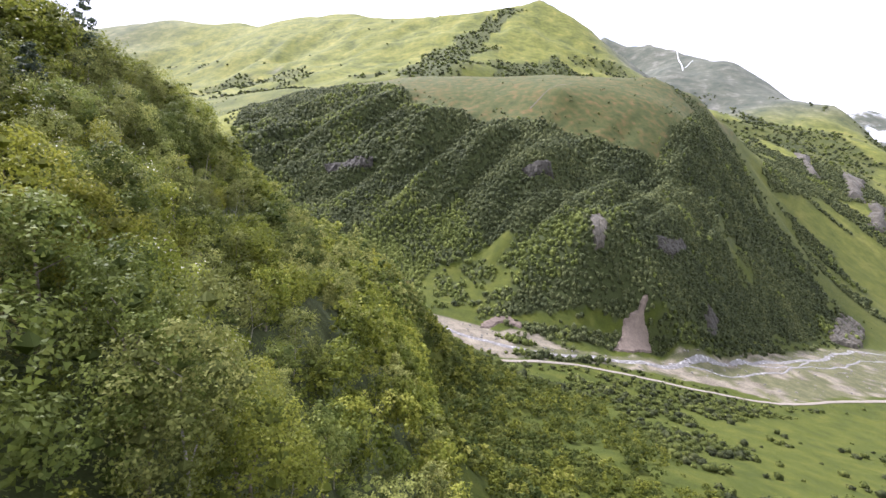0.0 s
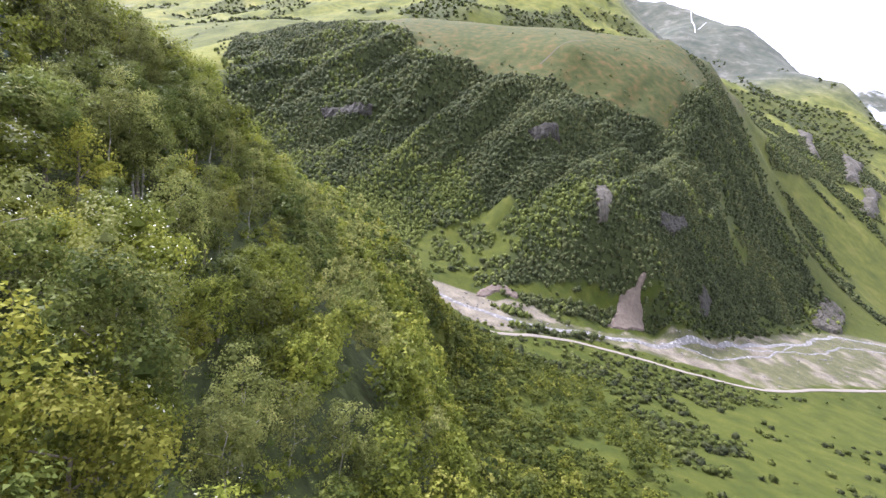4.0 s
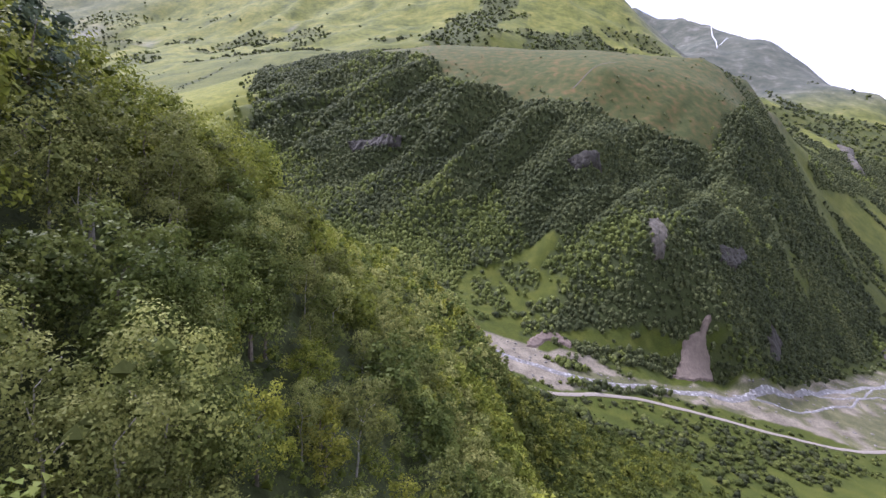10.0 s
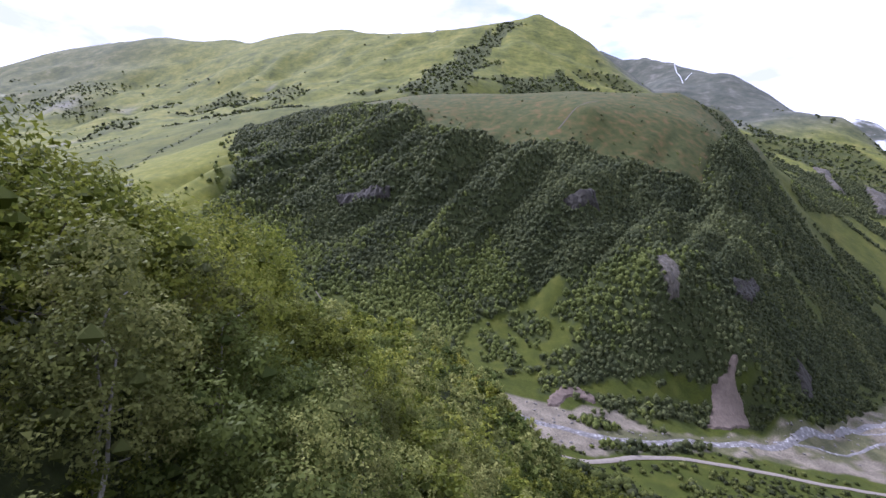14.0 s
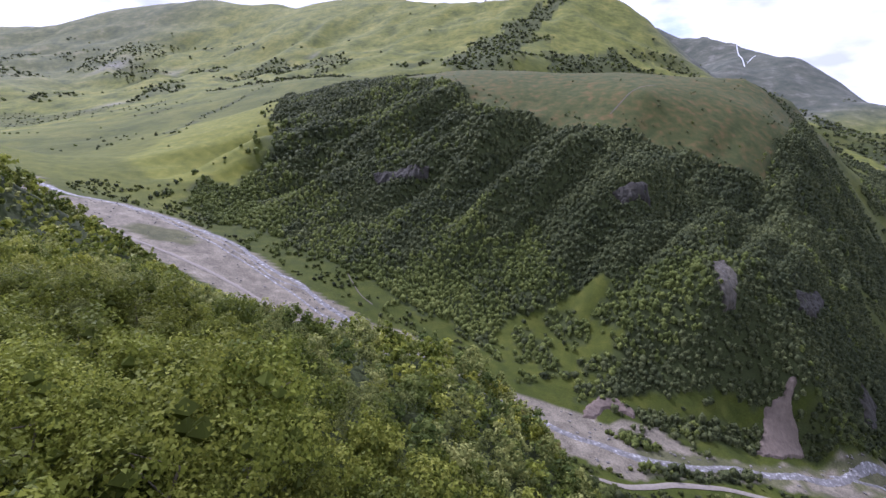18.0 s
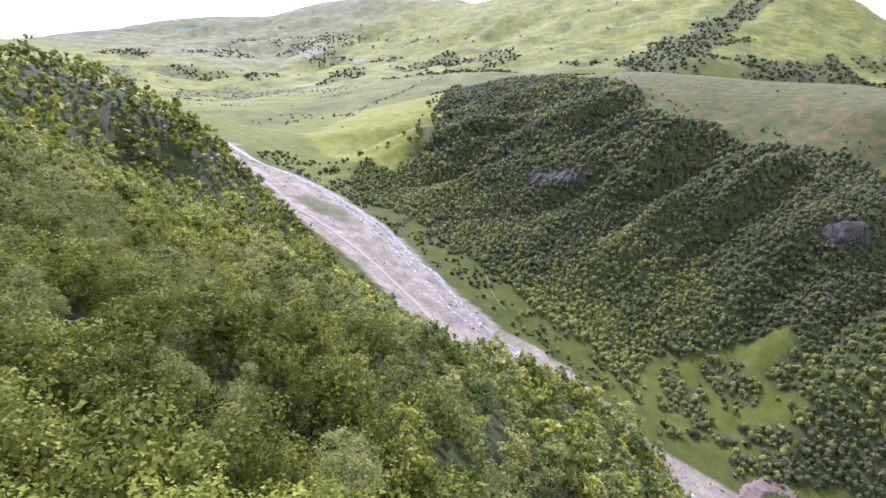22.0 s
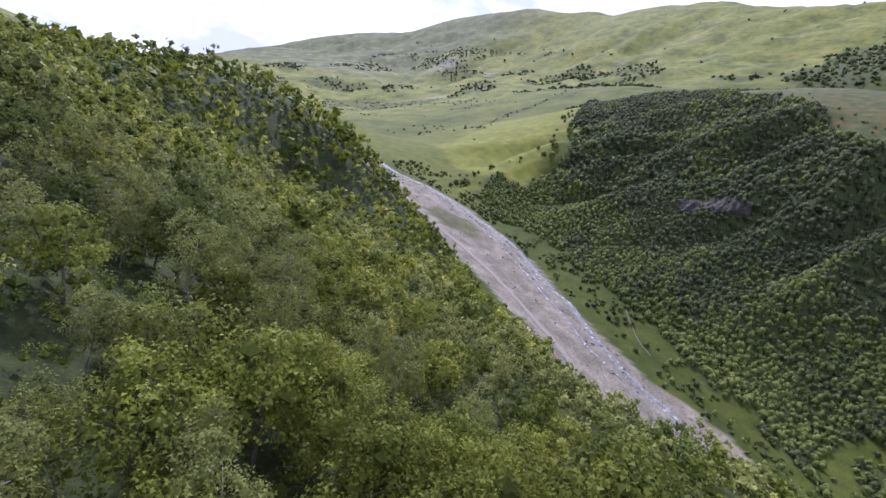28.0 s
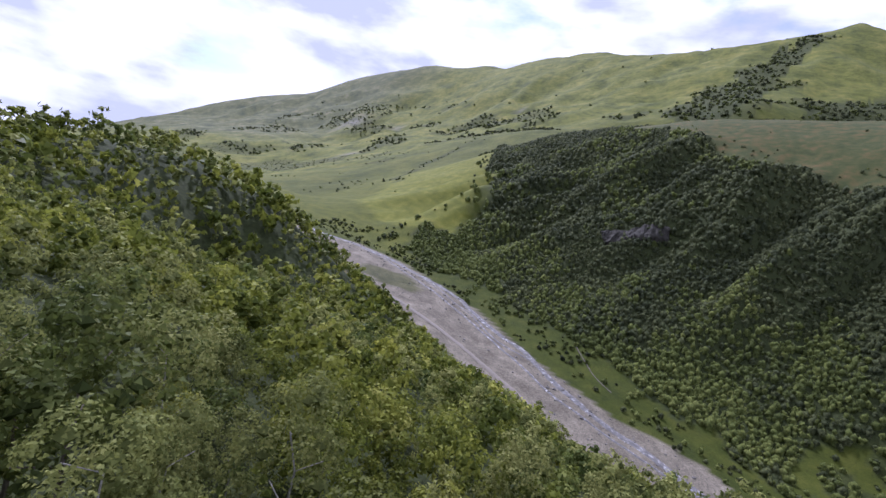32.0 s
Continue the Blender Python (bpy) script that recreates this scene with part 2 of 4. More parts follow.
# ---- the lie of the land: ridges, edges and toes, in metres ----
LAND = {
    "far_bank": [(-620, 190, 104), (-520, 140, 90), (-421, 77, 70), (-376, 106, 66), (-309, 100, 55), (-234, 69, 42), (-155, 23, 26), (-108, 5, 16), (-65, 3, 10), (-10, -25, 0), (44, -27, -9), (94, -23, -16), (138, -17, -22), (181, -4, -27), (245, 20, -35), (340, 95, -43), (439, 164, -50), (512, 209, -56), (775, 350, -80), (1100, 480, -110)],
    "flat_edge": [(-430, 125, 76), (-330, 135, 64), (-240, 105, 50), (-160, 62, 36), (-100, 40, 24), (-40, 30, 10)],
    "river_line": [(-379, 85, 66), (-269, 60, 48), (-165, 5, 27), (-88, -25, 11), (2, -54, -6), (60, -60, -15), (121, -42, -22), (260, 10, -37), (382, 80, -47), (478, 150, -54), (632, 215, -72), (1000, 330, -105)],
    "near_bank": [(-540, 90, 82), (-454, 55, 72), (-395, 40, 63), (-312, 18, 49), (-223, -4, 34), (-146, -38, 19), (-117, -62, 11), (-60, -72, 2), (0, -88, -8), (46, -93, -16), (101, -67, -22), (160, -63, -30), (240, -57, -41), (307, -26, -48), (416, 26, -59), (600, 90, -78), (1000, 150, -110)],
    "meadow_slope": [(60, -150, -13), (150, -150, -24), (250, -150, -34), (400, -120, -50), (700, -100, -75)],
    "meadow_upper": [(75, -240, 3), (170, -250, -9), (320, -260, -24), (600, -300, -40)],
    "meadow_top": [(85, -330, 18), (130, -420, 22), (320, -420, 0), (650, -550, -10), (1500, -700, -40)],
    "near_hill_foot": [(12, -205, 6), (16, -260, 10), (32, -320, 22), (52, -390, 36), (80, -470, 45)],
    "near_hill_brow": [(1, -202, 37), (3, -262, 42), (3, -324, 63), (10, -376, 69), (22, -410, 66), (45, -450, 68)],
    "near_hill_lip": [(-95, -133, 37), (-50, -143, 53), (-20, -174, 50)],
    "near_hill_side": [(-44, -177, 64), (-60, -196, 71), (-101, -205, 77), (-124, -238, 91), (-206, -180, 80)],
    "flight_flank": [(-25, -314, 80), (-54, -316, 105), (-46, -281, 92), (-64, -284, 95), (-74, -269, 95), (-80, -281, 95), (-92, -262, 91), (-106, -276, 100), (-127, -253, 94), (-155, -264, 101), (-200, -257, 103)],
    "near_hill_crest": [(-43, -338, 94), (-66, -316, 104), (-90, -312, 110), (-130, -314, 114), (-200, -314, 112)],
    "left_spur": [(-279, -215, 112), (-272, -190, 117), (-256, -165, 116), (-237, -147, 107), (-212, -140, 92), (-186, -138, 79), (-150, -141, 62), (-113, -152, 60), (-95, -166, 54)],
    "left_spur_foot": [(-420, -10, 66), (-350, -40, 58), (-280, -55, 50), (-190, -75, 34), (-130, -95, 24), (-70, -105, 12)],
    "behind": [(-300, -262, 104), (-330, -330, 118), (-480, -200, 112), (-700, -150, 100), (-200, -420, 170), (0, -560, 150), (-100, -800, 280), (-900, -700, 300), (400, -900, 120), (1500, -1500, 300), (-1200, 50, 84), (-2500, 300, 62), (-3200, 520, 40), (-4000, 700, 30), (-2600, 760, 150), (-2400, -1500, 600), (3500, -1500, 500), (0, -3500, 1000), (-4500, -4500, 1000), (4500, -4500, 900)],
    "slope_low": [(-330, 165, 79), (-250, 150, 72), (-139, 165, 94), (-60, 80, 34), (-22, 30, 10), (20, 45, 18), (53, 82, 61), (90, 20, 20), (150, 10, 6), (181, 13, 22), (260, 60, 5), (357, 145, -20)],
    "slope_mid": [(-357, 393, 181), (-300, 280, 130), (-230, 240, 118), (-144, 220, 120), (-64, 277, 188), (0, 190, 118), (60, 130, 92), (128, 40, 72), (180, 80, 82), (240, 150, 92), (300, 170, 60), (382, 255, 48)],
    "shelf_edge": [(-480, 600, 238), (-341, 560, 276), (-216, 480, 279), (-128, 430, 272), (-80, 370, 230), (7, 330, 214), (65, 300, 201), (116, 290, 199), (194, 270, 180), (267, 280, 174), (356, 380, 220)],
    "shelf_back": [(-144, 620, 330), (-16, 600, 338), (134, 343, 262), (161, 520, 331), (342, 560, 347), (441, 600, 334), (544, 667, 291)],
    "behind_shelf": [(-260, 800, 330), (0, 820, 330), (250, 800, 330), (480, 820, 300)],
    "right_flank": [(382, 330, 122), (591, 600, 170), (590, 480, 66), (600, 380, -2), (760, 560, 60), (900, 600, 40)],
    "left_meadow": [(-560, 240, 103), (-444, 221, 104), (-499, 366, 153), (-444, 507, 226), (-620, 480, 160), (-640, 330, 110)],
    "up_valley": [(-626, 257, 91), (-760, 330, 95), (-1164, 707, 146), (-1496, 773, 140), (-1011, 719, 188)],
    "up_slope": [(-1457, 1497, 425), (-1995, 1929, 633), (-1887, 1384, 342), (-1375, 1975, 736), (-667, 1636, 669), (-506, 796, 327), (-372, 1320, 545), (-45, 961, 458), (-2600, 1600, 420), (-1900, 1000, 260)],
    "back_ridge": [(-4052, 1524, 130), (-3865, 1675, 205), (-3466, 1922, 500), (-2998, 2183, 700), (-2593, 2305, 789), (-2355, 2292, 887), (-1803, 2357, 1021), (-1408, 2349, 1025), (-992, 2288, 1042), (-709, 2211, 1041), (-346, 2093, 985), (-40, 1950, 950), (130, 1880, 970), (246, 1850, 1010), (398, 1777, 910), (493, 1769, 845), (697, 1741, 685), (850, 1600, 480)],
    "back_fall": [(-4000, 2600, 100), (-2500, 3300, 500), (-600, 3200, 600), (600, 2500, 500)],
    "right_ridge": [(748, 2772, 1202), (988, 2613, 1103), (1117, 2492, 1034), (1313, 2216, 905), (1334, 1999, 766), (1352, 1800, 619), (1327, 1470, 524), (1250, 1100, 310), (1080, 730, 110)],
    "right_fall": [(1900, 2500, 150), (1900, 1600, -20), (1700, 1000, -80), (1500, 700, -110), (2500, 1200, -80), (4000, 900, 0)],
    "far_snow": [(2300, 3500, 740), (2704, 3381, 960), (2827, 3289, 960), (3000, 3170, 830), (3150, 3060, 745), (3300, 2960, 640), (3500, 2780, 480)],
    "far_snow_fall": [(3300, 4300, 300), (2300, 4400, 300), (0, 4500, 300)],
}


def densify(line, step):
    out = []
    for a, b in zip(line, line[1:]):
        a, b = np.array(a, float), np.array(b, float)
        k = max(1, int(np.hypot(*(b - a)[:2]) / step))
        out += [a + (b - a) * i / k for i in range(k)]
    return out + [np.array(line[-1], float)]


SCATTERED = ("behind", "slope_low", "slope_mid", "up_slope", "left_meadow", "right_flank", "up_valley", "flight_flank", "shelf_back", "right_fall", "back_fall", "near_hill_side")
_ctrl = []
for _name, _line in LAND.items():
    if _name in SCATTERED:
        _ctrl += [np.array(p, float) for p in _line]
    else:
        _far = max(abs(v) for p in _line for v in p[:2]) > 1200
        _ctrl += densify(_line, 220 if _far else 35)
CTRL = np.array(_ctrl)
_keep = [i for i in range(len(CTRL)) if all(np.hypot(*(CTRL[i, :2] - CTRL[j, :2])) > 4 for j in range(i))]
CTRL = CTRL[_keep]
_d = np.hypot(CTRL[:, None, 0] - CTRL[None, :, 0], CTRL[:, None, 1] - CTRL[None, :, 1])
_n = len(CTRL)
_m = np.zeros((_n + 3, _n + 3))
_m[:_n, :_n] = _d - 0.6 * np.eye(_n)
_m[:_n, _n:] = np.c_[np.ones(_n), CTRL[:, :2] / 1000]
_m[_n:, :_n] = _m[:_n, _n:].T
WEIGHTS = np.linalg.solve(_m, np.r_[CTRL[:, 2], np.zeros(3)])


def lattice(ix, iy, seed):
    h = (ix.astype(np.int64) * 374761393 + iy.astype(np.int64) * 668265263 + seed * 974711) & 0x7FFFFFFF
    h = ((h ^ (h >> 13)) * 1274126177) & 0x7FFFFFFF
    return ((h ^ (h >> 16)) & 0xFFFF) / 65535.0


def vnoise(x, y, seed=0):
    ix, iy = np.floor(x), np.floor(y)
    fx, fy = x - ix, y - iy
    fx, fy = fx * fx * (3 - 2 * fx), fy * fy * (3 - 2 * fy)
    a, b = lattice(ix, iy, seed), lattice(ix + 1, iy, seed)
    c, d = lattice(ix, iy + 1, seed), lattice(ix + 1, iy + 1, seed)
    return (a + (b - a) * fx) * (1 - fy) + (c + (d - c) * fx) * fy


def fbm(x, y, size, octaves=4, seed=0):
    s, amp, tot = 0, 1.0, 0
    for k in range(octaves):
        s = s + amp * vnoise(x / size * 2 ** k, y / size * 2 ** k, seed + k)
        tot += amp
        amp *= 0.5
    return s / tot


def inside(x, y, poly):
    r = np.zeros(np.shape(x), bool)
    for (x0, y0), (x1, y1) in zip(poly, poly[1:] + poly[:1]):
        r ^= ((y0 > y) != (y1 > y)) & (x < (x1 - x0) * (y - y0) / (y1 - y0 + 1e-12) + x0)
    return r


def line_dist(x, y, line):
    d = np.full(np.shape(x), 1e9)
    for (x0, y0, *_), (x1, y1, *_) in zip(line, line[1:]):
        dx, dy = x1 - x0, y1 - y0
        u = np.clip(((x - x0) * dx + (y - y0) * dy) / (dx * dx + dy * dy), 0, 1)
        d = np.minimum(d, np.hypot(x - x0 - u * dx, y - y0 - u * dy))
    return d


BED_UP = [(-495, 112), (-421, 77), (-376, 104), (-309, 98), (-234, 67), (-155, 21), (-108, 3), (-65, 1), (-30, -20), (-5, -35), (-10, -80), (-60, -74), (-117, -68), (-146, -47), (-180, -34), (-223, -15), (-268, -1), (-312, 7), (-354, 25), (-395, 34), (-454, 50), (-500, 84)]
BED_DOWN = [(-10, -36), (40, -33), (60, -48), (120, -36), (185, -12), (260, 28), (340, 92), (439, 160), (512, 205), (632, 245), (775, 345), (1000, 420), (1000, 250), (700, 150), (520, 95), (416, 38), (330, -4), (255, -46), (225, -36), (150, -46), (100, -56), (51, -82), (0, -76)]
ROAD = [(-490, 80), (-450, 58), (-395, 50), (-354, 38), (-312, 23), (-268, 16), (-223, 2), (-180, -17), (-146, -32), (-120, -58), (-90, -82), (-50, -97), (0, -101), (46, -91), (72, -76), (101, -66), (130, -62), (160, -61), (201, -60), (240, -54), (272, -42), (307, -22), (360, 4), (416, 31), (470, 62), (540, 130), (640, 190), (760, 260)]


RIBBED = [(-330, 290), (-230, 270), (-120, 260), (0, 200), (120, 150), (250, 170), (350, 230)]


def bed_mask(x, y):
    return inside(x, y, BED_UP) | inside(x, y, BED_DOWN)


def ground_z(x, y):
    x, y = np.atleast_1d(np.asarray(x, float)), np.atleast_1d(np.asarray(y, float))
    z = np.empty(len(x))
    for s in range(0, len(x), 20000):
        e = slice(s, s + 20000)
        d = np.hypot(x[e, None] - CTRL[None, :, 0], y[e, None] - CTRL[None, :, 1])
        z[e] = d @ WEIGHTS[:_n] + WEIGHTS[_n] + (x[e] * WEIGHTS[_n + 1] + y[e] * WEIGHTS[_n + 2]) / 1000
    off = np.minimum(line_dist(x, y, LAND["river_line"]), line_dist(x, y, LAND["near_bank"]))
    wild = np.clip((off - 25) / 120, 0, 1)
    away = np.clip(np.hypot(x, y) / 1500, 0, 1)
    ridge_off = np.clip(np.minimum(line_dist(x, y, LAND["back_ridge"]), line_dist(x, y, LAND["right_ridge"])) / 420, 0, 1)
    amp = 1.2 + 7 * wild * (y > -60) + 16 * away ** 1.6 * (1 - 0.6 * ridge_off)
    z += amp * (fbm(x, y, 90, 3, 3) - 0.5) * wild + 70 * away ** 1.5 * (1 - 0.6 * ridge_off) * (fbm(x, y, 520, 3, 11) - 0.5)
    gully = 1 - np.abs(2 * fbm(x, y, 260, 4, 19) - 1) * 2
    z += 40 * np.clip((y - 620) / 900, 0, 1) * ridge_off * (gully - 0.5)
    # ribs and gullies that run down the wooded mountainside
    rib = fbm((0.8 * x - 0.6 * y) / 42, (0.6 * x + 0.8 * y) / 210, 1.0, 3, 15) - 0.5
    z += 88 * rib * np.clip(1.2 - line_dist(x, y, RIBBED) / 150, 0, 1) * wild
    z += 0.7 * (fbm(x, y, 9, 2, 7) - 0.5)
    return z


# ---- ground ----
STEPS, SPREAD = 350, 4.4
_u = np.linspace(-1, 1, STEPS)
_g = np.sinh(SPREAD * _u) / np.sinh(SPREAD) * 4700
GX, GY = np.meshgrid(_g + 20, _g - 60)
gx, gy = GX.ravel(), GY.ravel()
gz = ground_z(gx, gy)


def sheet(name, verts, faces_idx, mat, smooth=True):
    me = bpy.data.meshes.new(name)
    k = faces_idx.shape[1]
    me.vertices.add(len(verts))
    me.vertices.foreach_set("co", np.ascontiguousarray(verts, np.float32).ravel())
    me.loops.add(faces_idx.size)
    me.loops.foreach_set("vertex_index", np.ascontiguousarray(faces_idx, np.int32).ravel())
    me.polygons.add(len(faces_idx))
    me.polygons.foreach_set("loop_start", np.arange(0, faces_idx.size, k, dtype=np.int32))
    me.polygons.foreach_set("use_smooth", np.full(len(faces_idx), smooth))
    me.materials.append(mat)
    me.update(calc_edges=True)
    return me


def put_attr(me, name, values, domain="POINT"):
    a = me.attributes.new(name, "FLOAT", domain)
    a.data.foreach_set("value", np.ascontiguousarray(values, np.float32))

FOREST = [(-351, 132), (-361, 180), (-347, 193), (-316, 180), (-312, 218), (-332, 285), (-380, 395), (-428, 491), (-480, 608), (-341, 565), (-216, 485), (-128, 435), (-80, 372), (7, 332), (65, 302), (116, 292), (194, 272), (267, 282), (340, 400), (444, 552), (490, 524), (504, 460), (495, 387), (540, 380), (522, 302), (491, 247), (480, 215), (439, 178), (340, 110), (245, 34), (190, 8), (138, -6), (94, -12), (50, -16), (40, -14), (0, -2), (-26, -8), (-48, 30), (-82, 30), (-112, 64), (-133, 66), (-153, 73), (-190, 82), (-219, 97), (-256, 111), (-295, 120)]
GLADES = ([(-28, 23), (-14, 51), (20, 64), (56, 80), (63, 66), (45, 50), (68, 33), (64, 12), (48, -2), (29, -13), (-9, -11)], [(-45, -22), (-26, -8), (2, -3), (40, -14), (38, -24), (0, -22)], [(319, 212), (350, 262), (366, 230), (360, 185), (330, 154)], [(455, 420), (478, 440), (480, 330), (462, 325)])
FLANK_STRIP = [(609, 527), (671, 566), (659, 470), (675, 422), (632, 342), (599, 356), (568, 393)]
HIGH_WOOD = [(994, 1600), (997, 1398), (1067, 1174), (1124, 1036), (932, 847), (869, 928), (820, 1089)]
GREEN_MEADOW = [(150, -112), (175, -120), (227, -84), (330, -40), (420, -200), (330, -420), (150, -300), (140, -224), (152, -174)]
CLEARINGS = ([(58, -228), (76, -216), (82, -238), (66, -246)], [(86, -236), (98, -234), (97, -250), (80, -258)])
# bare rock on the slopes: label, edge, rock, relief, grain
ROCKS = (
    ("grey streaked rock slab among trees", [(132, 66), (142, 72), (146, 54), (139, 34), (130, 30), (128, 46)], 1, 3.0, 1.2),
    ("dark overgrown rock face above the river", [(196, 62), (200, 78), (222, 96), (240, 116), (244, 108), (226, 86), (212, 68)], 0, 4.0, 1.4),
    ("dark rock face below the meadow shelf", [(70, 156), (86, 166), (106, 168), (110, 160), (96, 156), (82, 148)], 0, 3.5, 1.4),
    ("dark grey cliff band across the wooded mountainside", [(-176, 208), (-160, 220), (-138, 227), (-116, 226), (-113, 219), (-130, 211), (-148, 208), (-165, 200)], 0, 4.0, 1.2),
    ("grey eroded cliff at the river bend", [(462, 192), (480, 222), (502, 246), (530, 276), (552, 284), (556, 266), (530, 232), (505, 200), (484, 190)], 1, 6.0, 2.0),
    ("small dark crag at the foot of the forest", [(236, 32), (246, 34), (254, 50), (246, 58), (240, 46)], 0, 2.0, 1.2),
    ("pale cliff streak on a high grassy flank", [(806, 800), (838, 880), (868, 960), (890, 940), (850, 850), (830, 792)], 1, 8.0, 7.0),
    ("pale cliff streak on a high grassy flank", [(866, 744), (900, 810), (950, 900), (985, 860), (930, 800), (900, 740)], 1, 8.0, 7.0),
    ("pale cliff streak on a high grassy flank", [(846, 652), (880, 700), (925, 760), (945, 742), (905, 684), (870, 650)], 1, 8.0, 7.0),
)
NEAR_WOOD = [(3, -200), (-8, -150), (-45, -118), (-70, -108), (-130, -98), (-190, -78), (-280, -58), (-350, -42), (-420, -15), (-500, 20), (-900, 150), (-1000, -300), (-480, -500), (-100, -650), (95, -500), (48, -390), (20, -320), (7, -262)]
BUSHLAND = [(3, -200), (7, -262), (20, -320), (48, -390), (130, -420), (330, -400), (330, -200), (270, -80), (160, -72), (100, -80), (46, -104), (0, -114), (-45, -118), (0, -150)]
SHELF = [(-230, 470), (-128, 425), (-80, 365), (7, 325), (65, 296), (194, 264), (267, 275), (350, 360), (450, 480), (560, 660), (441, 640), (342, 600), (161, 560), (-16, 640), (-200, 660)]
CONE = [(174, 13), (171, 14), (166, 9), (160, 7), (153, 3), (150, -7), (140, -20), (156, -19), (175, -9), (173, 0), (170, 5)]
RED_BANK = [(32, -37), (36, -26), (46, -13), (57, -12), (68, -19), (65, -25), (55, -20), (47, -23), (40, -35)]
SPIT = [(40, -42), (58, -28), (79, -26), (92, -32), (110, -42), (84, -48), (74, -42), (60, -36), (46, -44)]
TOE = [(58, -14), (95, -14), (138, -8), (181, 6), (245, 32), (340, 108), (352, 98), (250, 20), (183, -8), (138, -21), (94, -28), (70, -26)]

BARS = ([(42, -47), (60, -37), (77, -42), (72, -50), (56, -54)], [(48, -74), (60, -68), (100, -54), (128, -40), (132, -46), (104, -61), (62, -77)])


def patchy(x, y, size, cut, seed):
    return fbm(x, y, size, 4, seed) > cut


def forest_density(x, y, z):
    """How much of the ground is under trees or scrub, 0 to 1."""
    j, k = 44 * (fbm(x, y, 50, 4, 21) - 0.5), 44 * (fbm(x, y, 50, 4, 22) - 0.5)
    d = np.where(inside(x + j, y + k, FOREST), 1.0, 0.0)
    d = np.where((d == 0) & (line_dist(x, y, FOREST) < 30) & patchy(x, y, 24, 0.5, 56), 0.12, d)
    d = np.where((d == 0) & inside(x, y, SHELF) & patchy(x, y, 30, 0.64, 55), 0.04, d)
    for glade in GLADES:
        d = np.where(inside(x + 0.08 * j, y + 0.08 * k, glade), np.where(patchy(x, y, 13, 0.53, 58), 0.7, 0.03), d)
    d = np.where(inside(x, y, NEAR_WOOD), 1.0, d)
    flank = (x > 370) & (y > 190) & (y < 1500) & ~inside(x, y, FOREST)
    strips = fbm(x * 0.6 + y * 0.8, y * 0.25 - x * 0.2, 60, 3, 41)
    d = np.where(flank & (strips > 0.62), 0.5, d)
    d = np.where(flank & inside(x + j, y + k, FLANK_STRIP) & (strips > 0.4), 0.7, d)
    d = np.where(inside(x + 2 * j, y + 2 * k, HIGH_WOOD), 0.85, d)
    band = (x > 600) & (z > 150) & (z < 400) & (y < 2000) & (fbm(x, y, 120, 3, 43) > 0.42)
    d = np.where(band, 0.6, d)
    d = np.where(inside(x, y, TOE), 0.75, d)
    for rock in ROCKS:
        d = np.where(inside(x, y, rock[1]), np.where(patchy(x, y, 9, 0.5, 57), 0.6, 0.05), d)
    upper = (y > 560) & (z < 620) & ~flank
    d = np.where(upper & patchy(x, y, 130, 0.6, 51) & (d == 0), 0.5, d)
    peak_wood = inside(x + 2 * j, y + 2 * k, [(-160, 900), (-60, 1000), (60, 1500), (160, 1700), (60, 1750), (-120, 1300), (-260, 1000)]) | inside(x + 2 * j, y + 2 * k, [(40, 880), (330, 850), (420, 1100), (250, 1250), (60, 1100)])
    d = np.where(peak_wood, 0.75, d)
    bar = inside(x, y, BARS[0]) | inside(x, y, BARS[1])
    hedges = line_dist(x, y, [(-540, 380), (-568, 417), (-613, 568), (-624, 802)])
    d = np.where((hedges < 9) & patchy(x, y, 30, 0.45, 53), 0.7, d)
    return np.where(bed_mask(x, y) & ~bar, 0.0, np.where(bar, 0.8, d))


# cover of the ground, point by point
_den = forest_density(gx, gy, gz)
_bed = bed_mask(gx + 5 * (fbm(gx, gy, 12, 2, 61) - 0.5), gy + 5 * (fbm(gx, gy, 12, 2, 62) - 0.5)).astype(float)
_island = inside(gx, gy, [(-330, 60), (-290, 70), (-270, 45), (-300, 32), (-340, 42)]) | (inside(gx, gy, BED_DOWN) & (gx > 60) & (fbm(gx, gy, 22, 3, 63) > 0.4))
_bed = np.maximum(_bed, inside(gx, gy, SPIT).astype(float))
_bed = np.where(_island, 0.35 * _bed, _bed)
_dry = inside(gx + 20 * (fbm(gx, gy, 50, 2, 71) - 0.5), gy, SHELF).astype(float)
_slope = np.hypot(*np.gradient(gz.reshape(STEPS, STEPS), _g, _g)[::-1]).ravel()
_rock = np.clip((_slope - 3.2) / 0.5, 0, 1) * (np.hypot(gx, gy) < 2200) * ~inside(gx, gy, NEAR_WOOD)
_snow = np.clip((gy - 2200) / 300, 0, 1) * np.clip((gx - 1900) / 300, 0, 1) * np.clip((gz - 380) / 200, 0, 1)
_hay = np.clip((-300 - gx) / 60, 0, 1) * np.clip((gx + 640 + 60 * fbm(gx, gy, 60, 3, 59)) / 60, 0, 1) * np.clip((gy - 90) / 40, 0, 1) * np.clip((600 - gy) / 120, 0, 1)
# grey rock on the right ridge, with cloud shade painted into both far ridges
_rock_cloud_shade = 0.9 * np.maximum(np.clip((gx - 420) / 200, 0, 1) * np.clip((gy - 1250) / 300, 0, 1), 0.5 * np.clip((-1500 - gx) / 400, 0, 1) * np.clip((gy - 900) / 300, 0, 1))
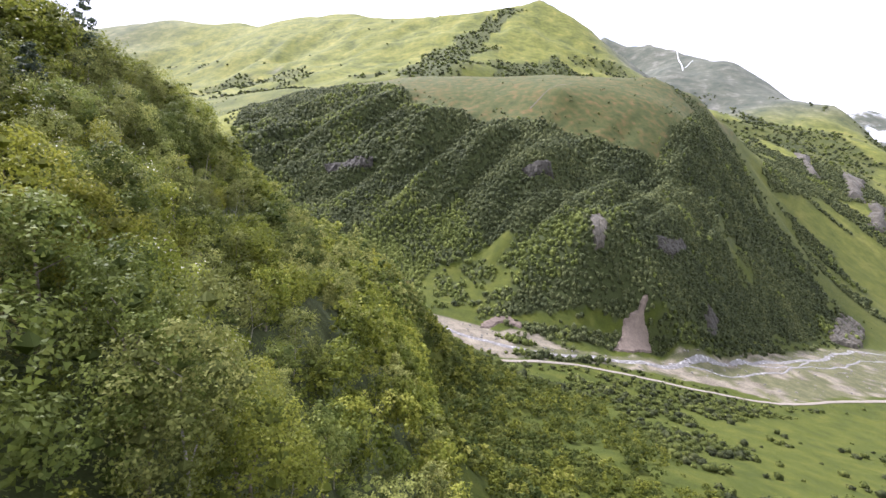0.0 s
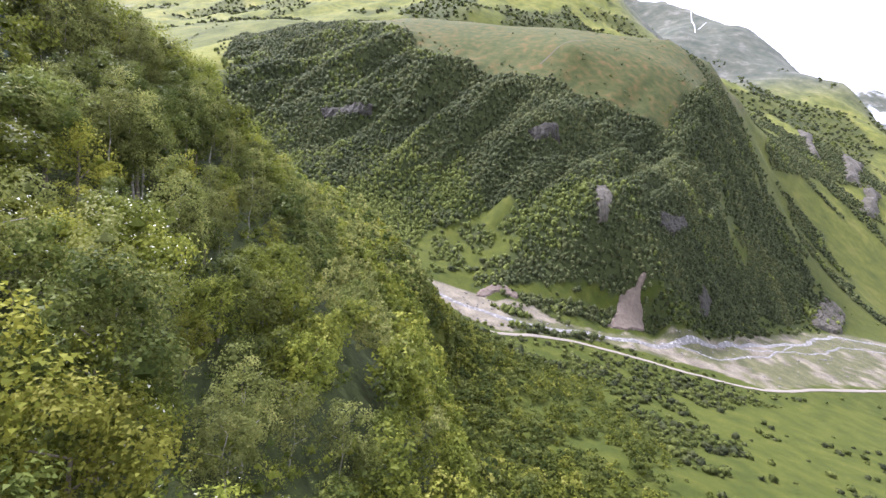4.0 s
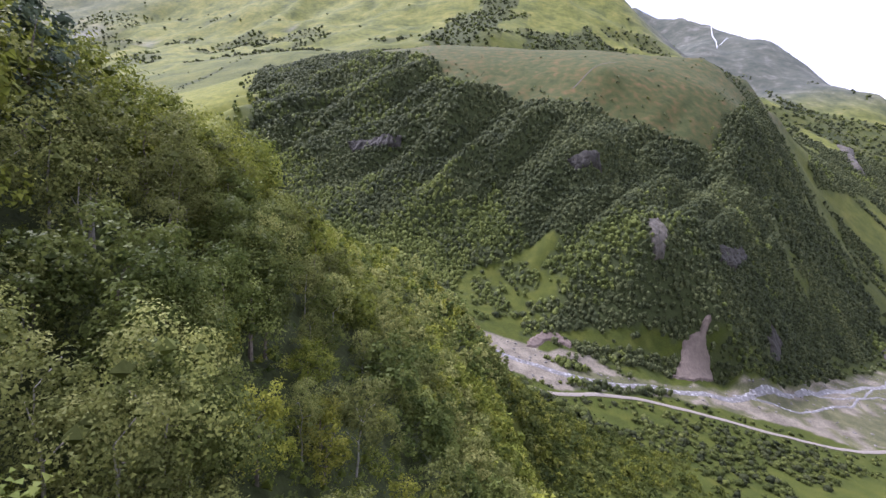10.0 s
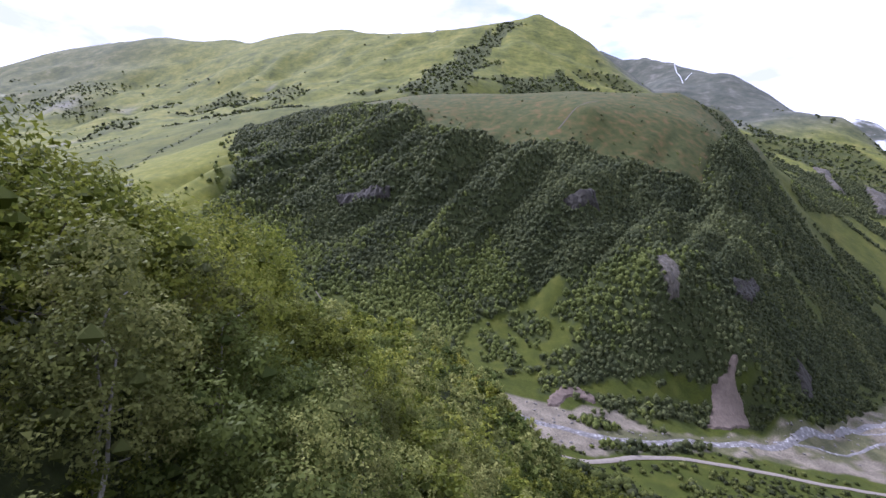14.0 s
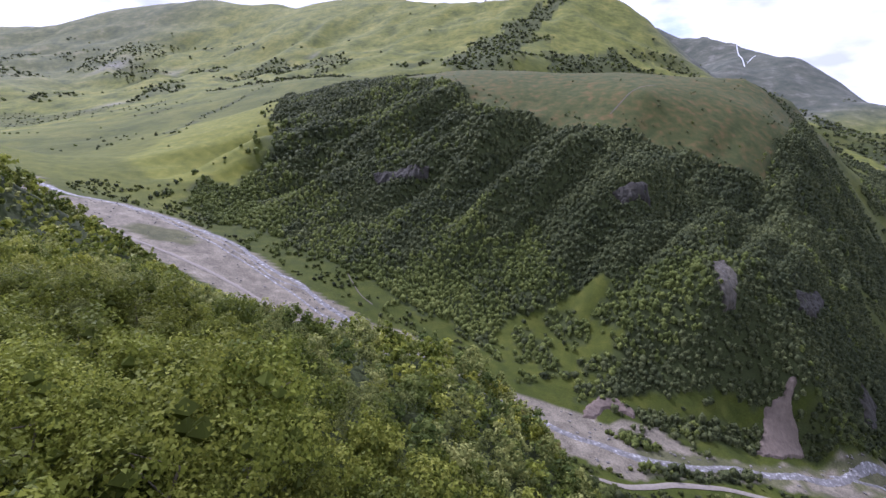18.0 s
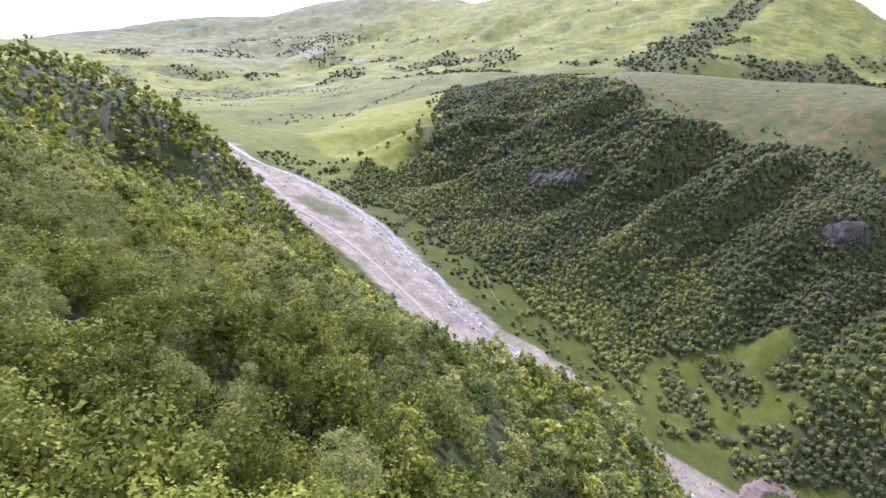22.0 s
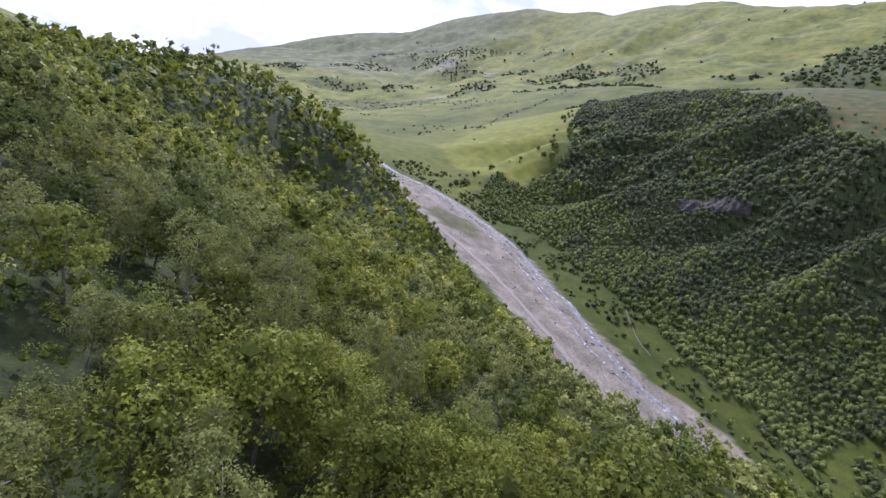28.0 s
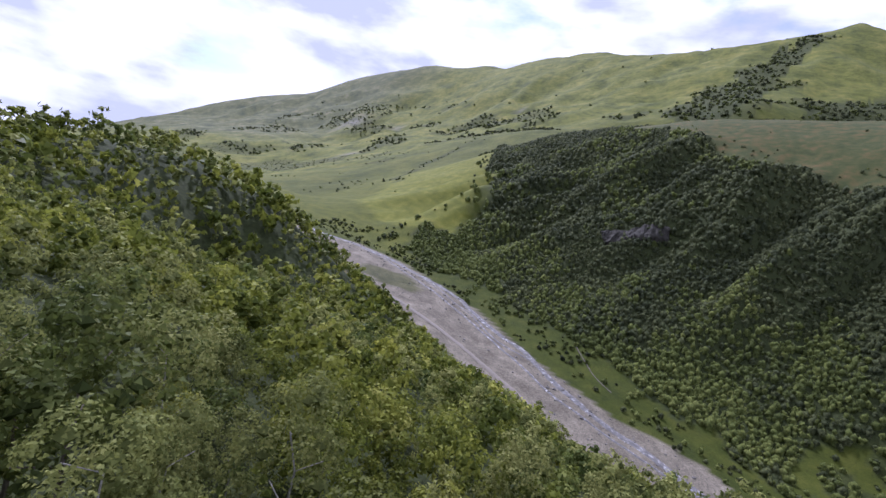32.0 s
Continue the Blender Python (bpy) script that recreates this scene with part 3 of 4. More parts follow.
_meadow = inside(gx + 30 * (fbm(gx, gy, 40, 3, 64) - 0.5), gy + 30 * (fbm(gx, gy, 40, 3, 65) - 0.5), [(-325, 170), (-418, 182), (-486, 221), (-556, 383), (-580, 480), (-434, 505), (-345, 347)])
_hay = np.where(_meadow, 1.0, 0.45 * _hay)
_hay = np.maximum(_hay, 0.08 * inside(gx + 16 * (fbm(gx, gy, 14, 2, 125) - 0.5), gy + 16 * (fbm(gx, gy, 14, 2, 126) - 0.5), GREEN_MEADOW))
for _glade in (GLADES[0], GLADES[2], GLADES[3]):
    _hay = np.where(inside(gx + 6 * (fbm(gx, gy, 8, 2, 67) - 0.5), gy, _glade), 0.12, _hay)
for _cx, _cy, _reach in ((-1707, 1571, 70), (-1640, 1500, 50), (-1380, 1423, 75), (-1300, 1390, 40), (-1086, 876, 45), (-1020, 1288, 35), (-750, 1453, 45)):
    _rock = np.maximum(_rock, 0.75 * np.clip(1.2 - np.hypot(gx - _cx, (gy - _cy) * 0.7) / _reach, 0, 1) * np.clip(6 * (fbm(gx, gy, 40, 3, 66) - 0.45), 0, 1))
# grows with distance: lighter high grass, partly a painted stand-in for haze
_alpine_haze = np.clip((np.hypot(gx, gy) - 560) / 700, 0, 1)


def ground_material():
    m, n, l, bsdf = nodes_of("ground_cover")
    co = n.new("ShaderNodeNewGeometry").outputs["Position"]
    fine, mid, broad = noise_node(n, l, co, 0.9, 6, 0.65), noise_node(n, l, co, 0.09, 5), noise_node(n, l, co, 0.016, 8, 0.66)
    grass = ramp_node(n, [(0.25, (0.027, 0.039, 0.0045)), (0.5, (0.044, 0.057, 0.0065)), (0.75, (0.068, 0.076, 0.011))])
    l.new(mid, grass.inputs["Fac"])
    tuft = ramp_node(n, [(0.3, (0.6, 0.62, 0.55)), (0.7, (1.25, 1.2, 1.1))])
    l.new(fine, tuft.inputs["Fac"])
    g = mix_node(n, l, 0.8, grass.outputs["Color"], tuft.outputs["Color"], "MULTIPLY")
    # high grass, its colour lightened for the haze of distance
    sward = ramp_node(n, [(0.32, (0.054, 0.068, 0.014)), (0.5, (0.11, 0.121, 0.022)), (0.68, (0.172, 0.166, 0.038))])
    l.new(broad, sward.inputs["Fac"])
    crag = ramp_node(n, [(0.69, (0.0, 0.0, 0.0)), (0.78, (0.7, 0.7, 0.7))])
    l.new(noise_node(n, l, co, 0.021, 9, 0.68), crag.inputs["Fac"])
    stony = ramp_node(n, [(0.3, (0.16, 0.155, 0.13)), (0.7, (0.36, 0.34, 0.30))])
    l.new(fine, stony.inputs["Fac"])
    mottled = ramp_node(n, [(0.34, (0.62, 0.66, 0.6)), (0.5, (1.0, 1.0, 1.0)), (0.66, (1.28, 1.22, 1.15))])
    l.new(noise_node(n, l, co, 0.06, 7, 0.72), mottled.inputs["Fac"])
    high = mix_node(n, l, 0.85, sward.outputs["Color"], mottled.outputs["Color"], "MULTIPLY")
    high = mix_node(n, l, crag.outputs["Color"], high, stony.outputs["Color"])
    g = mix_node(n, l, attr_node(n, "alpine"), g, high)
    hay = ramp_node(n, [(0.3, (0.1, 0.114, 0.016)), (0.55, (0.142, 0.15, 0.022)), (0.75, (0.19, 0.186, 0.036))])
    l.new(mid, hay.inputs["Fac"])
    g = mix_node(n, l, attr_node(n, "hay"), g, mix_node(n, l, 0.5, hay.outputs["Color"], tuft.outputs["Color"], "MULTIPLY"))
    dry = ramp_node(n, [(0.3, (0.036, 0.05, 0.014)), (0.48, (0.06, 0.068, 0.02)), (0.6, (0.085, 0.075, 0.024)), (0.72, (0.13, 0.085, 0.034))])
    l.new(mid, dry.inputs["Fac"])
    g = mix_node(n, l, attr_node(n, "dry"), g, dry.outputs["Color"])
    floor = ramp_node(n, [(0.3, (0.02, 0.026, 0.009)), (0.7, (0.048, 0.06, 0.018))])
    l.new(fine, floor.inputs["Fac"])
    g = mix_node(n, l, attr_node(n, "wood"), g, floor.outputs["Color"])
    # dark rock colour that also carries the cloud shade of the far ridges
    bleak = ramp_node(n, [(0.35, (0.05, 0.06, 0.05)), (0.55, (0.085, 0.09, 0.075)), (0.7, (0.17, 0.165, 0.155))])
    l.new(broad, bleak.inputs["Fac"])
    g = mix_node(n, l, attr_node(n, "bleak"), g, bleak.outputs["Color"])
    peb = n.new("ShaderNodeTexVoronoi")
    peb.inputs["Scale"].default_value = 1.6
    l.new(co, peb.inputs["Vector"])
    silt = ramp_node(n, [(0.3, (0.112, 0.099, 0.077)), (0.5, (0.16, 0.142, 0.111)), (0.7, (0.23, 0.205, 0.162))])
    l.new(mid, silt.inputs["Fac"])
    grit = ramp_node(n, [(0.2, (0.3, 0.3, 0.3)), (0.8, (0.68, 0.68, 0.68))])
    l.new(peb.outputs["Color"], grit.inputs["Fac"])
    stones = mix_node(n, l, 0.7, silt.outputs["Color"], grit.outputs["Color"], "SOFT_LIGHT")
    stones = mix_node(n, l, 0.55, stones, tuft.outputs["Color"], "MULTIPLY")
    g = mix_node(n, l, attr_node(n, "bed"), g, stones)
    rock = ramp_node(n, [(0.3, (0.12, 0.115, 0.105)), (0.7, (0.33, 0.31, 0.28))])
    l.new(fine, rock.inputs["Fac"])
    g = mix_node(n, l, attr_node(n, "rock"), g, rock.outputs["Color"])
    drift = ramp_node(n, [(0.0, (0.0, 0.0, 0.0)), (0.47, (0.0, 0.0, 0.0)), (0.62, (0.7, 0.7, 0.7))])
    l.new(noise_node(n, l, co, 0.0055, 9, 0.68), drift.inputs["Fac"])
    g = mix_node(n, l, mix_node(n, l, attr_node(n, "snow"), (0.0, 0.0, 0.0), drift.outputs["Color"]), g, (0.74, 0.76, 0.8))
    l.new(g, bsdf.inputs["Base Color"])
    bsdf.inputs["Roughness"].default_value = 0.9
    bsdf.inputs["Specular IOR Level"].default_value = 0.15
    b = n.new("ShaderNodeBump")
    b.inputs["Strength"].default_value, b.inputs["Distance"].default_value = 0.7, 0.4
    l.new(fine, b.inputs["Height"])
    l.new(b.outputs["Normal"], bsdf.inputs["Normal"])
    return m


_i = np.arange(STEPS * STEPS).reshape(STEPS, STEPS)
_quads = np.stack([_i[:-1, :-1], _i[:-1, 1:], _i[1:, 1:], _i[1:, :-1]], -1).reshape(-1, 4)
ground_mesh = sheet("ground", np.c_[gx, gy, gz], _quads, ground_material())
for _name, _vals in (("wood", np.clip(_den * 1.1 * (np.hypot(gx, gy) < 2300), 0, 1)), ("bed", _bed), ("dry", _dry), ("rock", _rock * (1 - _bed)), ("snow", _snow.astype(float)), ("alpine", _alpine_haze), ("hay", _hay), ("bleak", _rock_cloud_shade)):
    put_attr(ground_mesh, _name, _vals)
ground = tagged(new("ground", ground_mesh), "grassy valley ground with forested slopes and gravel bed", "ground", kind="structure")


# ---- road and water ----
def ribbon(name, line, width, lift, mat, seed=0, wobble=0.0, step=4.0):
    pts = np.array(densify([(*p[:2], 0) for p in line], step))[:, :2]
    for _ in range(6):
        pts[1:-1] = 0.5 * pts[1:-1] + 0.25 * (pts[:-2] + pts[2:])
    tan = np.gradient(pts, axis=0)
    nor = np.c_[-tan[:, 1], tan[:, 0]] / np.linalg.norm(tan, axis=1)[:, None]
    along = np.arange(len(pts)) * step
    if wobble:
        pts = pts + nor * (wobble * (fbm(along, along * 0 + seed, 40, 3, seed) - 0.5) * 2)[:, None]
    w = width * (0.75 + 0.5 * fbm(along, along * 0 + 9, 25, 2, seed + 5)) if wobble else np.full(len(pts), width)
    across = np.linspace(-0.5, 0.5, 5)
    P = pts[:, None, :] + nor[:, None, :] * (across[None, :, None] * w[:, None, None])
    x, y = P[..., 0].ravel(), P[..., 1].ravel()
    z = ground_z(x, y) + lift - np.tile(np.abs(across) ** 2 * 1.3, len(pts))
    idx = np.arange(len(pts) * 5).reshape(-1, 5)
    q = np.stack([idx[:-1, :-1], idx[1:, :-1], idx[1:, 1:], idx[:-1, 1:]], -1).reshape(-1, 4)[:, ::-1]
    return sheet(name, np.c_[x, y, z], q, mat)


def road_material(name="dusty_track", low=(0.15, 0.132, 0.106), high=(0.225, 0.198, 0.16)):
    m, n, l, bsdf = nodes_of(name)
    co = n.new("ShaderNodeNewGeometry").outputs["Position"]
    r = ramp_node(n, [(0.3, low), (0.7, high)])
    l.new(noise_node(n, l, co, 0.6, 6, 0.65), r.inputs["Fac"])
    l.new(r.outputs["Color"], bsdf.inputs["Base Color"])
    bsdf.inputs["Roughness"].default_value = 0.95
    return m


def water_material():
    m, n, l, bsdf = nodes_of("torrent_water")
    co = n.new("ShaderNodeNewGeometry").outputs["Position"]
    r = ramp_node(n, [(0.42, (0.105, 0.1, 0.096)), (0.56, (0.17, 0.165, 0.158)), (0.63, (0.36, 0.36, 0.355)), (0.72, (0.62, 0.62, 0.62))])
    l.new(noise_node(n, l, co, 0.35, 7, 0.7), r.inputs["Fac"])
    l.new(r.outputs["Color"], bsdf.inputs["Base Color"])
    bsdf.inputs["Roughness"].default_value = 0.7
    bsdf.inputs["Specular IOR Level"].default_value = 0.25
    b = n.new("ShaderNodeBump")
    b.inputs["Strength"].default_value, b.inputs["Distance"].default_value = 0.5, 0.3
    l.new(noise_node(n, l, co, 1.1, 5, 0.6), b.inputs["Height"])
    l.new(b.outputs["Normal"], bsdf.inputs["Normal"])
    return m


ROAD_MAT, WATER = road_material(), water_material()
tagged(new("road", ribbon("road", ROAD, 3.6, 0.6, ROAD_MAT, 33, 0.8)), "pale dusty dirt road along the river bed", "road", kind="structure")
STREAM = [(-490, 102), (-460, 92), (-421, 82), (-379, 94), (-332, 97), (-269, 80), (-211, 47), (-165, 22), (-122, -2), (-88, -14), (-62, -28), (-30, -44), (2, -54), (33, -60), (60, -62), (90, -56), (121, -43), (150, -32), (185, -20), (220, -2), (260, 20), (320, 60), (382, 100), (430, 142), (478, 176), (550, 205), (632, 231), (760, 310), (950, 390)]
SIDE_A = [(-379, 94), (-330, 88), (-280, 66), (-225, 40), (-180, 14), (-140, -8), (-100, -22), (-62, -28)]
SIDE_B = [(-300, 90), (-255, 66), (-200, 30), (-165, 22)]
SIDE_C = [(260, 20), (330, 52), (400, 84), (450, 130), (520, 160), (600, 196), (632, 231)]
SIDE_D = [(185, -20), (240, -12), (300, 26), (350, 70), (382, 100)]
for _k, (_line, _w) in enumerate(((STREAM, 5.6), (SIDE_A, 2.2), (SIDE_B, 1.8), (SIDE_C, 2.4), (SIDE_D, 2.0))):
    tagged(new("water", ribbon("water", _line, _w, 0.3, WATER, 90 + _k, 5.0)), "shallow grey mountain torrent with white rapids", "water", kind="structure")


# ---- trees ----
SHADE_CORE = np.array([[(1, 0, 0), (0, 1, 0), (0, 0, 1)], [(0, 1, 0), (-1, 0, 0), (0, 0, 1)], [(-1, 0, 0), (0, -1, 0), (0, 0, 1)], [(0, -1, 0), (1, 0, 0), (0, 0, 1)], [(0, 1, 0), (1, 0, 0), (0, 0, -1)], [(-1, 0, 0), (0, 1, 0), (0, 0, -1)], [(0, -1, 0), (-1, 0, 0), (0, 0, -1)], [(1, 0, 0), (0, -1, 0), (0, 0, -1)]], float)


def unit(v):
    return v / np.linalg.norm(v, axis=-1, keepdims=True)


def crown_leaves(rng, count, radius, height, lobes, leaf, droop=0.0, cone=False, ragged=0.5, tufts=9):
    """Leaf triangles of one crown that stands on z = 0: boughs that carry tufts of leaves, around closed dark blocks
    for inner shade.
    """
    if cone:
        lobes = 22 if count > 300 else 8
        t = np.linspace(0.12, 0.97, lobes)
        ang = np.arange(lobes) * 2.4 + rng.random(lobes)
        rr = radius * 0.72 * (1 - t) ** 0.8
        c = np.c_[rr * np.cos(ang), rr * np.sin(ang), t * height]
        lr = radius * (0.36 * (1 - t) + 0.1)
        flat = 0.55
    else:
        k = np.arange(lobes) + 0.5
        up = 1 - 1.5 * k / lobes + rng.normal(0, 0.1, lobes)
        up = np.clip(up, -0.6, 1)
        ang = k * 2.39996 + rng.normal(0, 0.35, lobes)
        side = np.sqrt(1 - up * up)
        reach = 0.62 + 0.4 * rng.random(lobes)
        c = np.c_[side * np.cos(ang) * radius * 0.72 * reach, side * np.sin(ang) * radius * 0.72 * reach, height * (0.5 + 0.38 * up * reach)]
        lr = radius * (0.3 + 0.22 * rng.random(lobes))
        flat = 0.82
    out = unit(rng.normal(0, 1, (lobes, tufts, 3)) + np.array([0, 0, 0.45]))
    tc = c[:, None] + out * (lr[:, None, None] * (0.62 + 0.4 * rng.random((lobes, tufts, 1)))) * np.array([1, 1, flat])
    tr = lr[:, None] * (0.34 + 0.2 * rng.random((lobes, tufts)))
    tone = 0.1 + 0.42 * rng.random((lobes, 1)) + 0.4 * (rng.random((lobes, tufts)) - 0.3)
    pick = rng.integers(0, lobes * tufts, count * 2)
    host = pick // tufts
    way = unit(rng.normal(0, 1, (count * 2, 3)) + np.array([0, 0, 0.3]))
    p = tc.reshape(-1, 3)[pick] + way * (tr.ravel()[pick] * (0.4 + 0.75 * rng.random(count * 2)))[:, None]
    deep = np.linalg.norm((p[:, None] - c[None]) / np.array([1, 1, flat]), axis=2) / lr[None]
    deep[np.arange(len(p)), host] = 9
    order = np.argsort((deep.min(1) < 0.7) + 0.5 * rng.random(len(p)))[:count]
    p, way, host, pick = p[order], way[order], host[order], pick[order]
    p[:, 2] -= droop * (np.hypot(p[:, 0], p[:, 1]) / radius) ** 2
    nrm = unit(0.5 * way + 0.6 * unit(p - c[host]) + np.array([0, 0, 0.25]) + rng.normal(0, ragged, (count, 3)))
    a = unit(np.cross(nrm, rng.normal(0, 1, (count, 3))))
    b = np.cross(nrm, a)
    s = (leaf * (0.6 + 0.8 * rng.random(count)))[:, None]
    tri = np.stack([p + a * s, p - 0.6 * a * s + 0.72 * b * s, p - 0.6 * a * s - 0.72 * b * s], 1)
    tint = tone.ravel()[pick] + 0.16 * (rng.random(count) - 0.5)
    # added block in each bough, tinted darkest: stops light, paints the inner shade
    inner_shade = c[:, None, None] + SHADE_CORE[None] * (lr * (0.3 if count > 600 else 0.5))[:, None, None, None] * np.array([1, 1, flat])
    return np.concatenate([tri, inner_shade.reshape(-1, 3, 3)]), np.clip(np.r_[tint, np.full(lobes * 8, 0.08)], 0, 1)


def leaf_mesh(name, tri, tint, mat):
    me = sheet(name, tri.reshape(-1, 3), np.arange(len(tri) * 3).reshape(-1, 3), mat, False)
    put_attr(me, "tint", tint, "FACE")
    return me


def limb(bm, a, b, ra, rb, sides=6):
    a, b = Vector(a), Vector(b)
    q = (b - a).to_track_quat("Z", "Y").to_matrix()
    rings = []
    for p, r in ((a, ra), (b, rb)):
        rings.append([bm.verts.new(p + q @ Vector((r * math.cos(6.283 * k / sides), r * math.sin(6.283 * k / sides), 0))) for k in range(sides)])
    for k in range(sides):
        bm.faces.new((rings[0][k], rings[0][(k + 1) % sides], rings[1][(k + 1) % sides], rings[1][k]))


def trunk_mesh(rng, height, radius, thick, mat):
    bm = bmesh.new()
    p, r = Vector((0, 0, -0.6)), thick
    n = 4
    for k in range(n):
        q = Vector((rng.normal(0, 0.12) * height * 0.1, rng.normal(0, 0.12) * height * 0.1, height * 0.62 * (k + 1) / n))
        limb(bm, p, q, r, r * 0.72)
        for _ in range(1 if k else 0):
            ang = rng.random() * 6.283
            e = q + Vector((math.cos(ang) * radius * 0.42, math.sin(ang) * radius * 0.42, radius * (0.1 + 0.3 * rng.random())))
            limb(bm, q, e, r * 0.4, 0.02, 5)
        p, r = q, r * 0.72
    me = bpy.data.meshes.new("trunk")
    bm.to_mesh(me)
    bm.free()
    me.materials.append(mat)
    return me


def part(name, me, parent, label=""):
    ob = new(name, me)
    ob.parent = parent
    return tagged(ob, label) if label else ob


def scatter(x0, x1, y0, y1, spacing, seed):
    rng = np.random.default_rng(seed)
    xs, ys = np.meshgrid(np.arange(x0, x1, spacing), np.arange(y0, y1, spacing))
    x = xs.ravel() + (rng.random(xs.size) - 0.5) * spacing * 1.5 + (np.indices(xs.shape)[0].ravel() % 2) * spacing * 0.5
    y = ys.ravel() + (rng.random(xs.size) - 0.5) * spacing * 1.5
    return x, y, rng


# kinds of trees on the near hillside: radius, height, lobes, leaf size
KINDS = [
    ("broadleaf_tree", "bushy green broadleaf tree on the wooded hillside", LEAF, BARK, 2.7, 6.6, 13, 0.19),
    ("maple_tree", "light green maple with dense layered leaves", LEAF, BARK, 3.1, 7.4, 18, 0.2),
    ("birch_tree", "slender grey-green birch with a feathery crown", LEAF_BIRCH, BARK_PALE, 2.1, 8.0, 14, 0.13),
    ("hornbeam_tree", "dark green hornbeam with a tight crown", LEAF_DEEP, BARK, 2.5, 6.8, 13, 0.17),
    ("willow_tree", "yellow-green willow with fine leaves", LEAF_YELLOW, BARK, 2.3, 5.6, 11, 0.14),
    ("elder_tree", "green elder carrying small white blossom", LEAF, BARK, 2.4, 5.2, 11, 0.18),
    ("rowan_tree", "thin-leaved tree turning brownish green", LEAF_RUST, BARK, 2.4, 6.6, 12, 0.13),
    ("pine_tree", "dark green pine with ragged tiers", NEEDLE, BARK, 2.9, 8.4, 0, 0.19),
]
SHARE = np.array([0.28, 0.18, 0.21, 0.15, 0.07, 0.05, 0.05, 0.01])
FLIGHT = [(20, -396), (4, -374), (-12, -355), (-25, -332), (-34, -307), (-46, -293), (-60, -288), (-84, -279)]


def species_at(x, y, rng):
    """Groves: the kind of tree drifts with the ground."""
    u = np.clip((fbm(x, y, 26, 2, 101) - 0.5) * 1.5 + 0.5, 0, 0.999) * 0.6 + 0.4 * rng.random(len(x))
    return np.searchsorted(np.cumsum(SHARE), np.clip(u, 0, 0.999))


tx, ty, _r = scatter(-330, 100, -440, -40, 4.5, 7)
_ok = inside(tx, ty, NEAR_WOOD) & ~bed_mask(tx, ty)
tx, ty = tx[_ok], ty[_ok]
qx, qy, _ = scatter(-330, 20, -300, -60, 2.0, 8)
_fall = np.hypot(ground_z(qx + 2, qy) - ground_z(qx - 2, qy), ground_z(qx, qy + 2) - ground_z(qx, qy - 2)) / 4
_steep = _r.random(len(qx)) < np.clip((_fall - 0.75) / 0.7, 0, 1)
_steep &= inside(qx, qy, NEAR_WOOD) & ~bed_mask(qx, qy)
tx, ty = np.r_[tx, qx[_steep]], np.r_[ty, qy[_steep]]
tz = ground_z(tx, ty)
tk = species_at(tx, ty, _r)
tk = np.where((line_dist(tx, ty, LAND["near_hill_crest"]) < 14) & (_r.random(len(tx)) < 0.1), 7, tk)
ts = 0.72 + 0.7 * _r.random(len(tx)) ** 1.4
ts *= np.where(fbm(tx, ty, 15, 2, 103) > 0.6, 1.15, 0.95)
_high = (tx < -45) & (tx > -150) & (ty < -292)
ts *= np.where(_high, 1.2, 1.0)
ts *= np.clip(1.9 - np.hypot(tx + 62, ty + 303) / 34, 1.0, 1.3)
ts *= np.clip(2.0 - np.hypot(tx + 68, ty + 275) / 22, 1.0, 1.25)
# taller trees up the slope beside the flight
_uphill = (ty < -298) & (tx < 4 + np.interp(ty, [-396, -374, -355, -332, -307], [20, 4, -12, -25, -34])) & (tx > -100)
ts = np.minimum(ts * np.where(_uphill, 1.38, 1.0), 1.75)
_path = line_dist(tx, ty, FLIGHT)
_flight_z = np.interp(ty, [-396, -374, -355, -332, -307, -293, -288, -279], [85.6, 97, 102.5, 106, 117, 117.4, 116.7, 114.4])
_head = np.array([k[5] for k in KINDS])[tk] * ts
_roof = np.where(_path < 17, np.maximum(1.5, _flight_z - np.where(_path < 10, 7.5, 3.2) - tz), 99)
_roof = np.where((ty > -302) & (_path < 24), np.maximum(1.5, _flight_z - np.where(_path < 13, np.where(ty > -290, 10.0, 11.0), 7.0) - tz), _roof)
ts *= np.minimum(1, _roof / _head)
_ok = ts > 0.3
_ok &= ~(inside(tx, ty, [(-170, -310), (-110, -330), (-60, -370), (-30, -400), (-340, -450), (-340, -310)]) & (_r.random(len(tx)) < 0.5))
tx, ty, tz, tk, ts, _path = tx[_ok], ty[_ok], tz[_ok], tk[_ok], ts[_ok], _path[_ok]
# the trees along the flight, those beside and ahead of it, stand singly
NEAREST = [(14, -380), (2, -366), (-13, -350), (-24, -336), (-31, -320), (-40, -306), (-50, -288), (-62, -274), (-76, -267), (-100, -264)]
REAR = [(-170, -284), (-140, -289), (-104, -311), (-64, -346), (-36, -371), (2, -403), (60, -403), (110, -450), (-340, -450), (-340, -290)]
_ahead = np.minimum(line_dist(tx, ty, NEAREST), line_dist(tx, ty, FLIGHT)) - 3 * (ts - 1)
_behind = inside(tx, ty, REAR)
_single = np.argsort(_ahead + np.where(_behind, 500, 0))[:300]
_is_single = np.zeros(len(tx), bool)
_is_single[_single] = True

_trng = np.random.default_rng(42)
MODELS = {}
